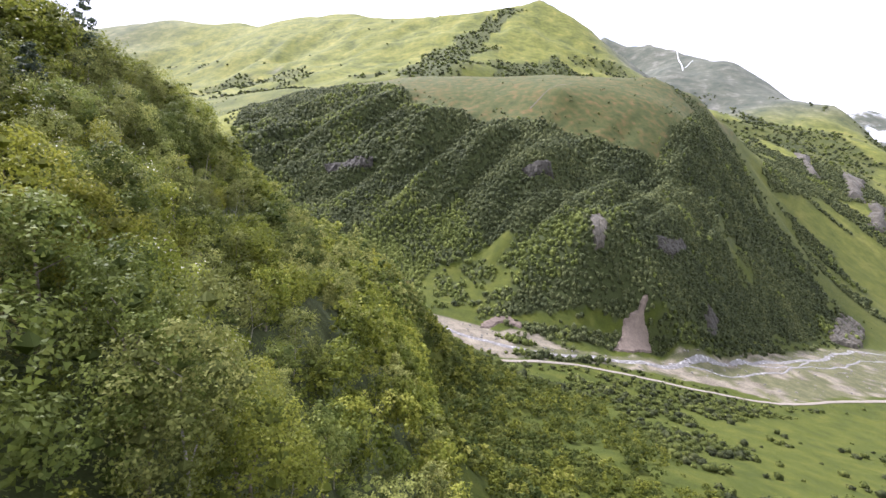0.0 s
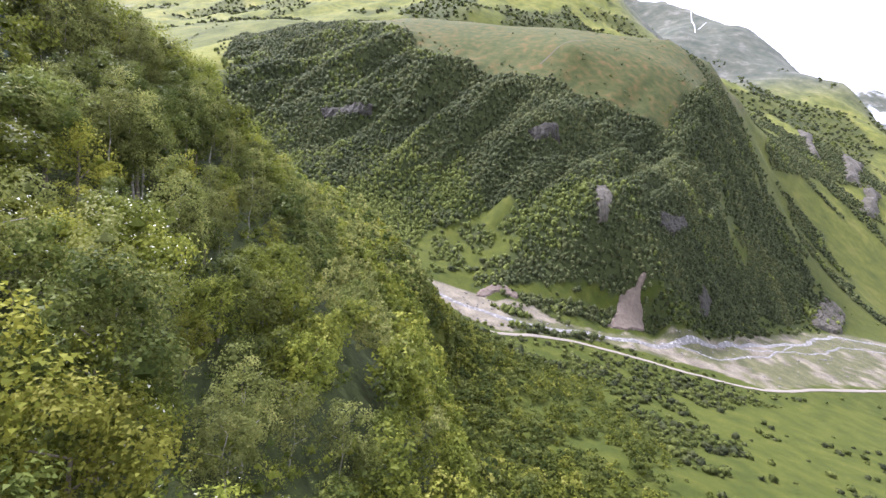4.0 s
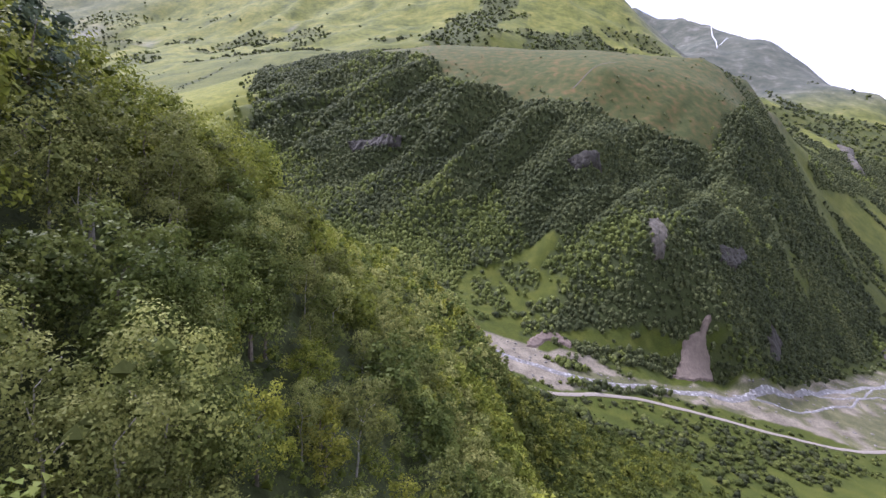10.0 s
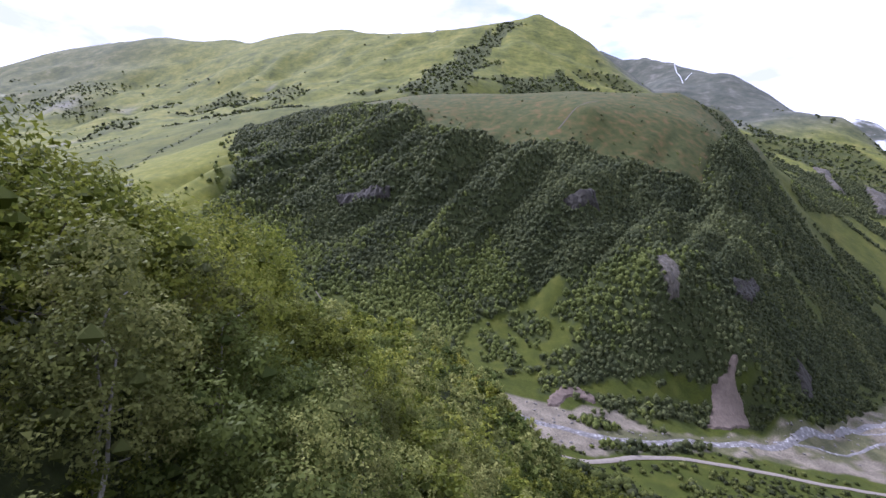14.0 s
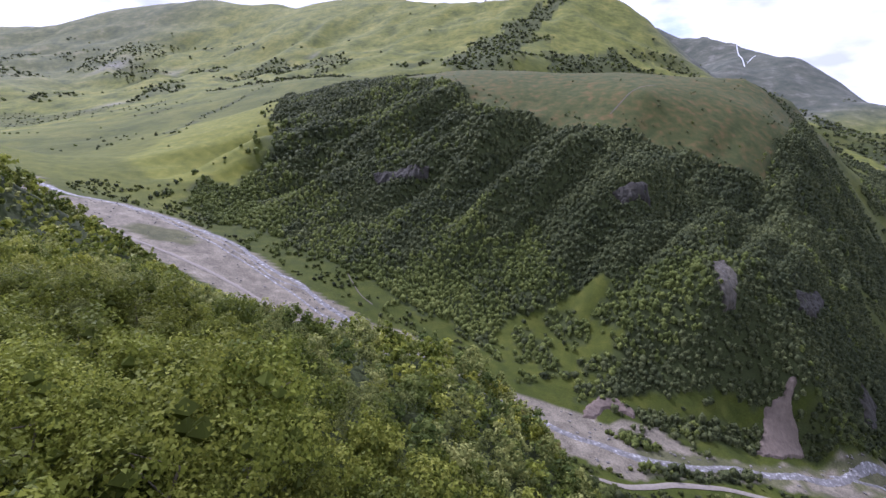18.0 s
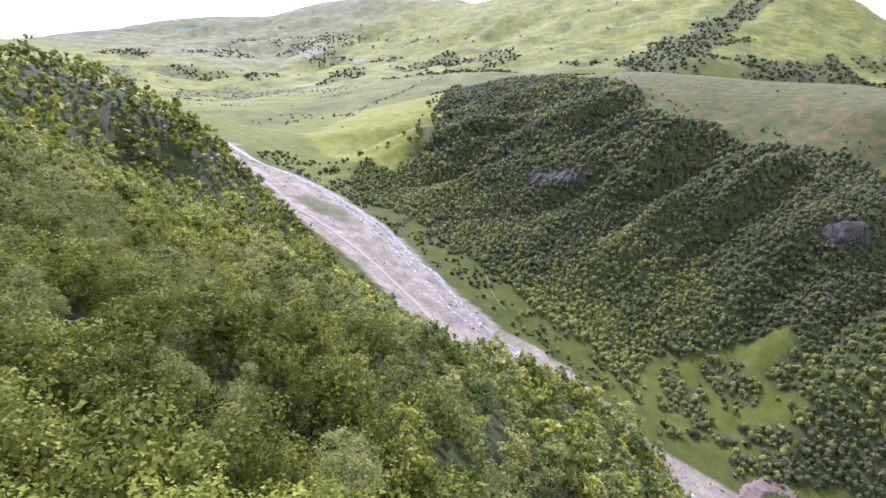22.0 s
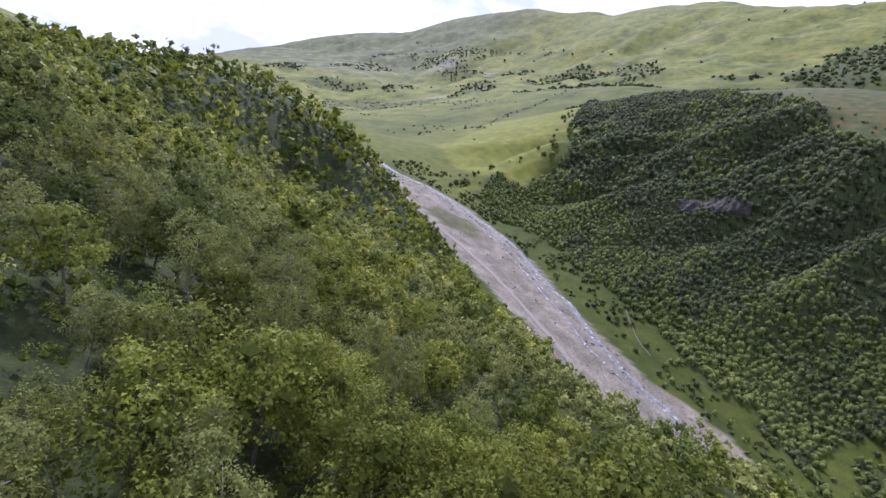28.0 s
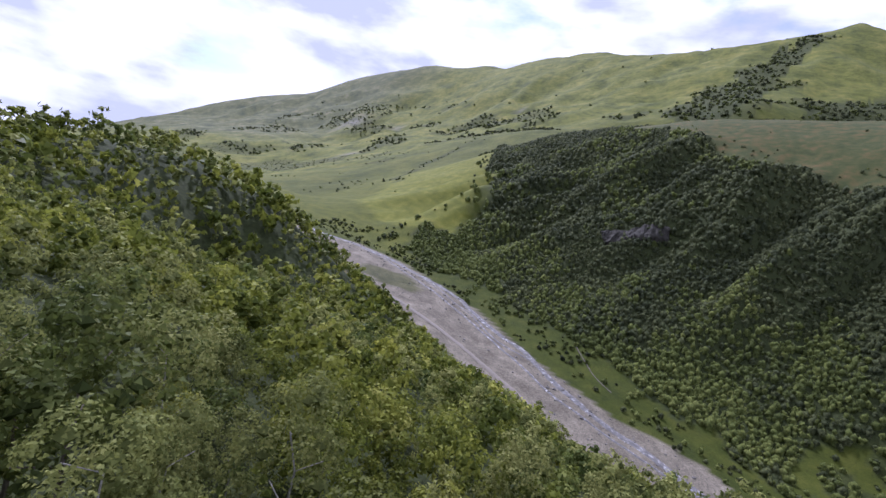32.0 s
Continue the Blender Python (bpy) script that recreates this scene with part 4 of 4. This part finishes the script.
for _k, (_name, _label, _leaf, _bark, _rad, _hgt, _lob, _ls) in enumerate(KINDS):
    MODELS[_k] = []
    for _v, (_count, _grow) in enumerate(((6400, 0.42), (6400, 0.42), (3500, 0.56), (3500, 0.56), (2100, 0.7), (2100, 0.7))):
        root = new(_name)
        tagged(root, _label, "tree", "hillside trees")
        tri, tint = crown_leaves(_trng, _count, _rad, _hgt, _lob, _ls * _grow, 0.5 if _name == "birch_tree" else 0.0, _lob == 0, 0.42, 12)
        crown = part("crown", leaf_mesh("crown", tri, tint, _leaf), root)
        part("trunk", trunk_mesh(_trng, _hgt, _rad, 0.09 if _bark is BARK_PALE else 0.15, _bark), root)
        if _name == "elder_tree":
            pick = _trng.permutation(len(tri))[:260]
            part("blossom", leaf_mesh("blossom", (tri[pick] - tri[pick].mean(1, keepdims=True)) * 0.7 + tri[pick].mean(1, keepdims=True) * 1.03, tint[pick], BLOSSOM), crown, "small white flower heads")
        MODELS[_k].append([root, False])
for _rank, _i in enumerate(_single):
    slot = MODELS[tk[_i]][int(_trng.integers(0, 2)) + (0 if _rank < 60 else 2 if _rank < 160 else 4)]
    m = Matrix.LocRotScale((tx[_i], ty[_i], tz[_i]), Euler((_trng.normal(0, 0.05), _trng.normal(0, 0.05), _trng.random() * 6.283)), (ts[_i],) * 3)
    if slot[1]:
        made = copy_thing(slot[0], m)
    else:
        slot[1], made = True, slot[0]
    made.matrix_basis = m
for _k in MODELS:
    for root, used in MODELS[_k]:
        if not used:
            for o in (*root.children_recursive, root):
                bpy.data.objects.remove(o)


def joined(name, label, x, y, z, kind, size, makers, mats, seed, vary=0.7):
    """One woodland mesh: a crown from the makers of its kind at each place."""
    rng = np.random.default_rng(seed)
    tris, tints, slots = [], [], []
    for k, forms in makers.items():
        sel = np.where(kind == k)[0]
        form = rng.integers(0, len(forms), len(sel))
        for f, (tri, tint) in enumerate(forms):
            ii = sel[form == f]
            if not len(ii):
                continue
            a = rng.random(len(ii)) * 6.283
            c, s = np.cos(a), np.sin(a)
            sc = size[ii]
            st = sc * (0.85 + 0.3 * rng.random(len(ii)))
            X = tri[None, ..., 0] * c[:, None, None] - tri[None, ..., 1] * s[:, None, None]
            Y = tri[None, ..., 0] * s[:, None, None] + tri[None, ..., 1] * c[:, None, None]
            V = np.stack([X * sc[:, None, None] + x[ii, None, None], Y * sc[:, None, None] + y[ii, None, None], tri[None, ..., 2] * st[:, None, None] + z[ii, None, None]], -1)
            tris.append(V.reshape(-1, 3, 3).astype(np.float32))
            shade = (rng.random(len(ii)) - 0.5) * vary
            tints.append(np.clip(tint[None] + shade[:, None], 0, 1).ravel())
            slots.append(np.full(len(ii) * len(tri), list(makers).index(k)))
    me = leaf_mesh(name, np.concatenate(tris), np.concatenate(tints), mats[0])
    for m in mats[1:]:
        me.materials.append(m)
    me.polygons.foreach_set("material_index", np.concatenate(slots).astype(np.int32))
    return tagged(new(name, me), label, "woodland", kind="stuff")


def canopy(name, label, x, y, z, kind, size, radius, height, mats, seed, vary=0.5, leaf=0.8, spray=14):
    """Far wood or bushes: lumpy overlapping crowns with sprays of leaves standing out of them, in one mesh."""
    rng = np.random.default_rng(seed)
    n, sides = len(x), 4
    level, girth = np.array([0.05, 0.55]), np.array([0.8, 0.95])
    ang = np.arange(sides) * 6.283 / sides
    turn = rng.random((n, 1, 1)) * 6.283 + ang[None, None, :] + level[None, :, None] * 1.3
    wide = girth[None, :, None] * (0.6 + 0.6 * rng.random((n, 2, sides))) * radius * size[:, None, None]
    tall = (level[None, :, None] + 0.3 * (rng.random((n, 2, sides)) - 0.5)) * height * size[:, None, None]
    lean = 0.5 * radius * (rng.random((n, 2)) - 0.5)
    ring = np.stack([x[:, None, None] + wide * np.cos(turn), y[:, None, None] + wide * np.sin(turn), z[:, None, None] + tall], -1).reshape(n, -1, 3)
    top = np.stack([x + lean[:, 0], y + lean[:, 1], z + height * size * (0.78 + 0.3 * rng.random(n))], -1)
    V = np.concatenate([ring, top[:, None]], 1)
    tmpl = []
    for s in range(sides):
        a, b = s, (s + 1) % sides
        tmpl += [(a, b, b + sides), (a, b + sides, a + sides), (a + sides, b + sides, 2 * sides)]
    tmpl = np.array(tmpl)
    F = (np.arange(n)[:, None, None] * V.shape[1] + tmpl[None]).reshape(-1, 3)
    tone = 0.42 + vary * (rng.random(n) - 0.5) + 0.8 * (fbm(x, y, 34, 3, seed) - 0.5)
    tints = np.clip(np.repeat(tone, len(tmpl)) + 0.2 * (rng.random(len(F)) - 0.5), 0, 1)
    host = np.repeat(np.arange(n), spray)
    out = unit(rng.normal(0, 1, (len(host), 3)) + np.array([0, 0, 0.35]))
    s = size[host, None]
    p = np.c_[x + 0.5 * lean[:, 0], y + 0.5 * lean[:, 1], z][host] + out * s * np.array([radius * 0.92, radius * 0.92, height * 0.5]) * (0.75 + 0.4 * rng.random((len(host), 1))) + np.array([0, 0, 0.48 * height]) * s
    face = unit(out + rng.normal(0, 0.55, out.shape))
    a = unit(np.cross(face, rng.normal(0, 1, out.shape)))
    b = np.cross(face, a)
    k = leaf * (0.55 + 0.8 * rng.random((len(host), 1)))
    L = np.stack([p + a * k, p - 0.5 * a * k + 0.8 * b * k, p - 0.5 * a * k - 0.8 * b * k], 1)
    faces = np.concatenate([F, n * V.shape[1] + np.arange(len(L) * 3).reshape(-1, 3)])
    me = sheet(name, np.concatenate([V.reshape(-1, 3), L.reshape(-1, 3)]), faces, mats[0], np.r_[np.ones(len(F), bool), np.zeros(len(L), bool)])
    put_attr(me, "tint", np.r_[tints, np.clip(tone[host] + 0.5 * (rng.random(len(host)) - 0.4), 0, 1)], "FACE")
    for m in mats[1:]:
        me.materials.append(m)
    me.polygons.foreach_set("material_index", np.r_[np.repeat(kind, len(tmpl)), kind[host]].astype(np.int32))
    return tagged(new(name, me), label, "woodland", kind="stuff")


_rest = ~_is_single
_d = _ahead[_rest]
rx, ry, rz, rk, rs = tx[_rest], ty[_rest], tz[_rest], tk[_rest], ts[_rest]
_b = _behind[_rest]
for _sel, _n_leaf, _grow, _rag, _bough, _tuft, _seed, _nm in ((~_b & (_d < 30), 1000, 0.95, 0.4, 12, 10, 3, "close_wood"), (~_b & (_d >= 30) & (_d < 58), 420, 1.45, 0.38, 9, 8, 5, "hillside_wood"), (~_b & (_d >= 58) & (_d < 120), 180, 2.1, 0.36, 6, 8, 6, "slope_wood"), (_b | (_d >= 120), 24, 5.0, 0.34, 3, 4, 4, "outer_wood")):
    _forms = {}
    for _k, (_name, _label, _leaf, _bark, _rad, _hgt, _lob, _ls) in enumerate(KINDS):
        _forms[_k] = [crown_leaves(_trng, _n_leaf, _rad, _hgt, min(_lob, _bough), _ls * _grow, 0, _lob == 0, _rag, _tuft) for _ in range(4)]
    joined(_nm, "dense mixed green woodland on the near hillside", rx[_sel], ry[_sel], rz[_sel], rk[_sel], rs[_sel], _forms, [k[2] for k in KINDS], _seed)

# low growth under the near trees
ux, uy, _r = scatter(-140, 50, -400, -220, 2.9, 47)
_ok = inside(ux, uy, NEAR_WOOD) & (line_dist(ux, uy, NEAREST) < 20) & ~inside(ux, uy, REAR)
ux, uy = ux[_ok], uy[_ok]
_forms = {0: [crown_leaves(_trng, 220, 1.8, 2.6, 4, 0.088, tufts=9) for _ in range(4)], 1: [crown_leaves(_trng, 220, 1.6, 3.0, 4, 0.082, tufts=9) for _ in range(4)]}
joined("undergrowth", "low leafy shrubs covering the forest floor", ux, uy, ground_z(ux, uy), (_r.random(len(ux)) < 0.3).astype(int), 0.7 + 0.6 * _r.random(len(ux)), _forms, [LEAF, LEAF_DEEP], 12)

# the wooded mountainside across the river
_low, _up = scatter(-520, 560, -70, 230, 2.95, 17), scatter(-520, 1000, 200, 900, 4.0, 18)
_r = _low[2]
_cut = 212 + 40 * (fbm(_low[0], _low[0] * 0, 40, 2, 19) - 0.5), 212 + 40 * (fbm(_up[0], _up[0] * 0, 40, 2, 19) - 0.5)
_a, _b2 = _low[1] < _cut[0], (_up[1] >= _cut[1]) | (_up[0] > 560)
fx, fy = np.r_[_low[0][_a], _up[0][_b2]], np.r_[_low[1][_a], _up[1][_b2]]
_grown = np.r_[np.full(_a.sum(), 0.74), np.full(_b2.sum(), 1.0)]
fz = ground_z(fx, fy)
_ok = (_r.random(len(fx)) < forest_density(fx, fy, fz)) & ~inside(fx, fy, NEAR_WOOD) & ~inside(fx, fy, CONE)
fx, fy, fz, _grown = fx[_ok], fy[_ok], fz[_ok], _grown[_ok]
# more pale crowns low and to the left: sunlight put into the colour
_sunlit_side = np.clip((160 - fy) / 400 - (fx + 130) / 480, -0.16, 0.18)
_kind = np.where(fbm(fx, fy, 55, 3, 111) + _sunlit_side + 0.3 * (_r.random(len(fx)) - 0.5) > 0.56, 1, 0)
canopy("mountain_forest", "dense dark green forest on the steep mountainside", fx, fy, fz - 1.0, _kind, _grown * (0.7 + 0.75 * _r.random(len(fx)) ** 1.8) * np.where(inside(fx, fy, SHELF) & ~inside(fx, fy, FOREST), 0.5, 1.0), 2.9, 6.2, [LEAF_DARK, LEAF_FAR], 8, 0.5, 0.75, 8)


# scrub on the high slopes
hx, hy, _r = scatter(-2200, 1500, 200, 2000, 12, 27)
hz = ground_z(hx, hy)
_ok = (_r.random(len(hx)) < 0.85 * forest_density(hx, hy, hz) + 0.002 + 0.14 * ((hx < -520) & (hy < 1000) & (fbm(hx * 0.5, hy, 70, 3, 57) > 0.66))) & ((hy > 900) | (hx < -520) | (hx > 1000))
hx, hy, hz = hx[_ok], hy[_ok], hz[_ok]
canopy("high_scrub", "dark scrub scattered over high grassy slopes", hx, hy, hz - 0.8, (_r.random(len(hx)) < 0.4).astype(int), (0.4 + 0.6 * _r.random(len(hx))) * np.where(hy < 900, 0.6, 1.5), 4.6, 6.0, [LEAF_DARK, LEAF_FAR], 9, 0.5, 1.8, 8)

# bushes on the valley meadow and along the river
bx, by, _r = scatter(-480, 700, -440, 330, 3.5, 37)
_mead = inside(bx, by, BUSHLAND)
_thick = np.clip((fbm(bx, by, 26, 3, 121) - 0.3) * 7, 0, 1)
_lush = inside(bx + 16 * (fbm(bx, by, 14, 2, 125) - 0.5), by + 16 * (fbm(bx, by, 14, 2, 126) - 0.5), GREEN_MEADOW)
_thick = np.where(_lush, np.where(fbm(bx, by, 16, 2, 127) > 0.68, 0.3, 0.012), _thick)
for _clear in CLEARINGS:
    _thick = np.where(inside(bx, by, _clear), 0.03, _thick)
_toe = (line_dist(bx, by, LAND["flat_edge"]) < 26) & (fbm(bx, by, 22, 3, 123) > 0.5)
_open = (~bed_mask(bx, by)) & ~inside(bx, by, NEAR_WOOD) & ~inside(bx, by, FOREST) & (line_dist(bx, by, ROAD) > 5)
_bar = inside(bx, by, BARS[0]) | inside(bx, by, BARS[1])
_roadside = (line_dist(bx, by, ROAD) < 14) & (bx > 0) & (by < -50)
_p = np.where(inside(bx, by, TOE), 0.7, np.where(_mead, _thick, np.where(_toe, 0.6, np.where(_roadside, 0.5, 0.004))))
_open &= ~inside(bx, by, CONE)
_ok = (_open & (_r.random(len(bx)) < _p)) | (_bar & (_r.random(len(bx)) < 0.7))
bx, by = bx[_ok], by[_ok]
bz = ground_z(bx, by)
_size = (0.4 + 0.75 * _r.random(len(bx)) ** 1.5) * np.where(_mead[_ok], np.clip(1.9 - (bx - 30) / 90, 1.1, 1.9), 1.0)
_sort = (_r.random(len(bx)) < 0.6).astype(int)
_foot = _mead[_ok] & (bx < 105) & (by < -130)
_forms = {0: [crown_leaves(_trng, 120, 2.2, 3.3, 4, 0.3, ragged=0.38, tufts=7) for _ in range(5)], 1: [crown_leaves(_trng, 120, 2.3, 3.0, 4, 0.28, ragged=0.38, tufts=7) for _ in range(5)]}
joined("foot_bushes", "leafy green bushes crowding below the wooded hill", bx[_foot], by[_foot], bz[_foot] - 0.4, _sort[_foot], _size[_foot], _forms, [LEAF_DEEP, LEAF], 14)
_far = ~_foot
canopy("valley_bushes", "green bushes dotted over the valley meadow", bx[_far], by[_far], bz[_far] - 0.4, _sort[_far], _size[_far], 2.2, 3.2, [LEAF_DARK, LEAF_FAR], 10, 0.7, 0.5, 14)


# ---- rock faces, stones ----
def rock_material(name, dark, pale):
    m, n, l, bsdf = nodes_of(name)
    co = n.new("ShaderNodeNewGeometry").outputs["Position"]
    mp = n.new("ShaderNodeMapping")
    mp.inputs["Scale"].default_value = (1, 1, 0.35)
    l.new(co, mp.inputs["Vector"])
    r = ramp_node(n, [(0.32, dark), (0.55, tuple((a + b) / 2 for a, b in zip(dark, pale))), (0.72, pale)])
    l.new(noise_node(n, l, mp.outputs["Vector"], 0.35, 8, 0.7), r.inputs["Fac"])
    l.new(r.outputs["Color"], bsdf.inputs["Base Color"])
    bsdf.inputs["Roughness"].default_value = 0.9
    b = n.new("ShaderNodeBump")
    b.inputs["Strength"].default_value, b.inputs["Distance"].default_value = 0.8, 0.5
    l.new(noise_node(n, l, mp.outputs["Vector"], 0.9, 6, 0.65), b.inputs["Height"])
    l.new(b.outputs["Normal"], bsdf.inputs["Normal"])
    return m


ROCK_DARK = rock_material("dark_rock", (0.012, 0.0108, 0.0072), (0.042, 0.037, 0.025))
ROCK_GREY = rock_material("grey_rock", (0.032, 0.0285, 0.02), (0.11, 0.097, 0.072))
ROCK_PALE = rock_material("pale_rock", (0.085, 0.08, 0.07), (0.24, 0.22, 0.195))


def drape(name, edge, step, mat, lift, relief, seed, rough=6.0):
    """A patch of bare stone or soil over the slope, worn at its rim, ribbed down the fall line."""
    lo, hi = np.min(edge, 0) - 2 * step, np.max(edge, 0) + 2 * step
    xs, ys = np.arange(lo[0], hi[0], step), np.arange(lo[1], hi[1], step)
    X, Y = np.meshgrid(xs, ys)
    x, y = X.ravel(), Y.ravel()
    jx, jy = 3 * step * (fbm(x, y, 3 * step, 3, seed) - 0.5), 3 * step * (fbm(x, y, 3 * step, 3, seed + 1) - 0.5)
    body = np.where(inside(x + jx, y + jy, edge), 1.0, -1.0) * line_dist(x + jx, y + jy, edge + edge[:1])
    z = ground_z(x, y)
    fx, fy = ground_z(x + 3, y) - z, ground_z(x, y + 3) - z
    slope = np.c_[-fx / 3, -fy / 3, np.ones(len(x))]
    slope = unit(slope)
    bx, by = -fy.mean(), fx.mean()
    bl = math.hypot(bx, by) + 1e-6
    across = (x * bx + y * by) / bl
    down = (x * by - y * bx) / bl
    ribs = np.abs(fbm(across, down * 0.3, rough, 4, seed + 2) * 2 - 1)
    rise = np.clip((body + 0.4 * step) / (1.6 * step), -0.7, 1) * (lift + relief * (ribs + 0.4 * fbm(x, y, step * 2.5, 2, seed + 3)))
    V = np.c_[x, y, z] + slope * rise[:, None]
    idx = np.arange(len(x)).reshape(X.shape)
    q = np.stack([idx[:-1, :-1], idx[:-1, 1:], idx[1:, 1:], idx[1:, :-1]], -1).reshape(-1, 4)
    q = q[(body[q] > -1.3 * step).any(1)]
    used, inv = np.unique(q, return_inverse=True)
    return sheet(name, V[used], inv.reshape(-1, 4), mat, False)


for _k, (_label, _edge, _tone, _relief, _step) in enumerate(ROCKS):
    tagged(new("rock_face", drape("rock_face", _edge, _step, (ROCK_DARK, ROCK_GREY, ROCK_PALE)[_tone], 0.5 + 0.4 * _step, _relief, 201 + 7 * _k, 4 * _step)), _label, "cliff")

SCREE = rock_material("scree", (0.09, 0.069, 0.052), (0.165, 0.129, 0.1))
EARTH = rock_material("red_earth", (0.075, 0.055, 0.042), (0.165, 0.125, 0.098))
tagged(new("scree_cone", drape("scree_cone", CONE, 0.8, SCREE, 0.9, 0.5, 301, 5.0)), "brown scree cone fanning out to the river", "scree")
tagged(new("earth_scarp", drape("earth_scarp", RED_BANK, 0.9, EARTH, 0.7, 1.2, 303, 7.0)), "raw reddish earth scarp above the river", "scarp")


def stone_forms(rng, n):
    forms = []
    for _ in range(n):
        bm = bmesh.new()
        bmesh.ops.create_icosphere(bm, subdivisions=1, radius=1)
        for v in bm.verts:
            v.co = Vector((v.co.x * 1.2, v.co.y * 0.9, v.co.z * 0.7)) * (0.75 + 0.5 * rng.random())
        bm.faces.ensure_lookup_table()
        forms.append(np.array([[tuple(v.co) for v in f.verts] for f in bm.faces]))
        bm.free()
    return forms


_srng = np.random.default_rng(77)
sx, sy, _ = scatter(-460, 640, -110, 250, 3.4, 78)
_near_water = np.minimum(line_dist(sx, sy, STREAM), line_dist(sx, sy, SIDE_C)) < 16
_ok = bed_mask(sx, sy) & (line_dist(sx, sy, ROAD) > 4) & (_srng.random(len(sx)) < np.where(_near_water, 0.35, 0.1))
sx, sy = sx[_ok], sy[_ok]
sz = ground_z(sx, sy)
_size = 0.3 + 1.0 * _srng.random(len(sx)) ** 3
_stones = stone_forms(_srng, 5)
_tris = []
for _i in range(len(sx)):
    _a = _srng.random() * 6.283
    _c, _s = math.cos(_a), math.sin(_a)
    _t = _stones[_i % 5] * _size[_i]
    _tris.append(np.stack([_t[..., 0] * _c - _t[..., 1] * _s + sx[_i], _t[..., 0] * _s + _t[..., 1] * _c + sy[_i], _t[..., 2] + sz[_i] + 0.1], -1))
_tris = np.concatenate(_tris)
tagged(new("river_stones", sheet("river_stones", _tris.reshape(-1, 3), np.arange(len(_tris) * 3).reshape(-1, 3), ROCK_PALE, False)), "grey boulders and cobbles strewn over the river bed", "stones", kind="stuff")

# tracks on the slopes
TRACK = road_material("bare_earth", (0.07, 0.062, 0.045), (0.12, 0.105, 0.078))
for _line, _w in (([(91, 323), (109, 343), (134, 368), (160, 395)], 1.6), ([(-116, 28), (-128, 36), (-140, 52), (-150, 66)], 0.9)):
    tagged(new("path", ribbon("path", _line, _w, 0.35, TRACK, 0, 0.0, 3.0)), "narrow bare earth path through grass", "path", kind="structure")

# old snow lying in the gullies of the high ridge
SNOW = road_material("old_snow", (0.55, 0.57, 0.6), (0.8, 0.82, 0.85))
for _line, _w in (([(1085, 2440), (1040, 2280), (1002, 2128), (985, 2070)], 3.2), ([(1075, 2190), (1010, 2112)], 2.4)):
    tagged(new("snow_patch", ribbon("snow_patch", _line, _w, 9.0, SNOW, 0, 0.0, 10.0)), "strip of old white snow in a mountain gully", "snow", kind="structure")
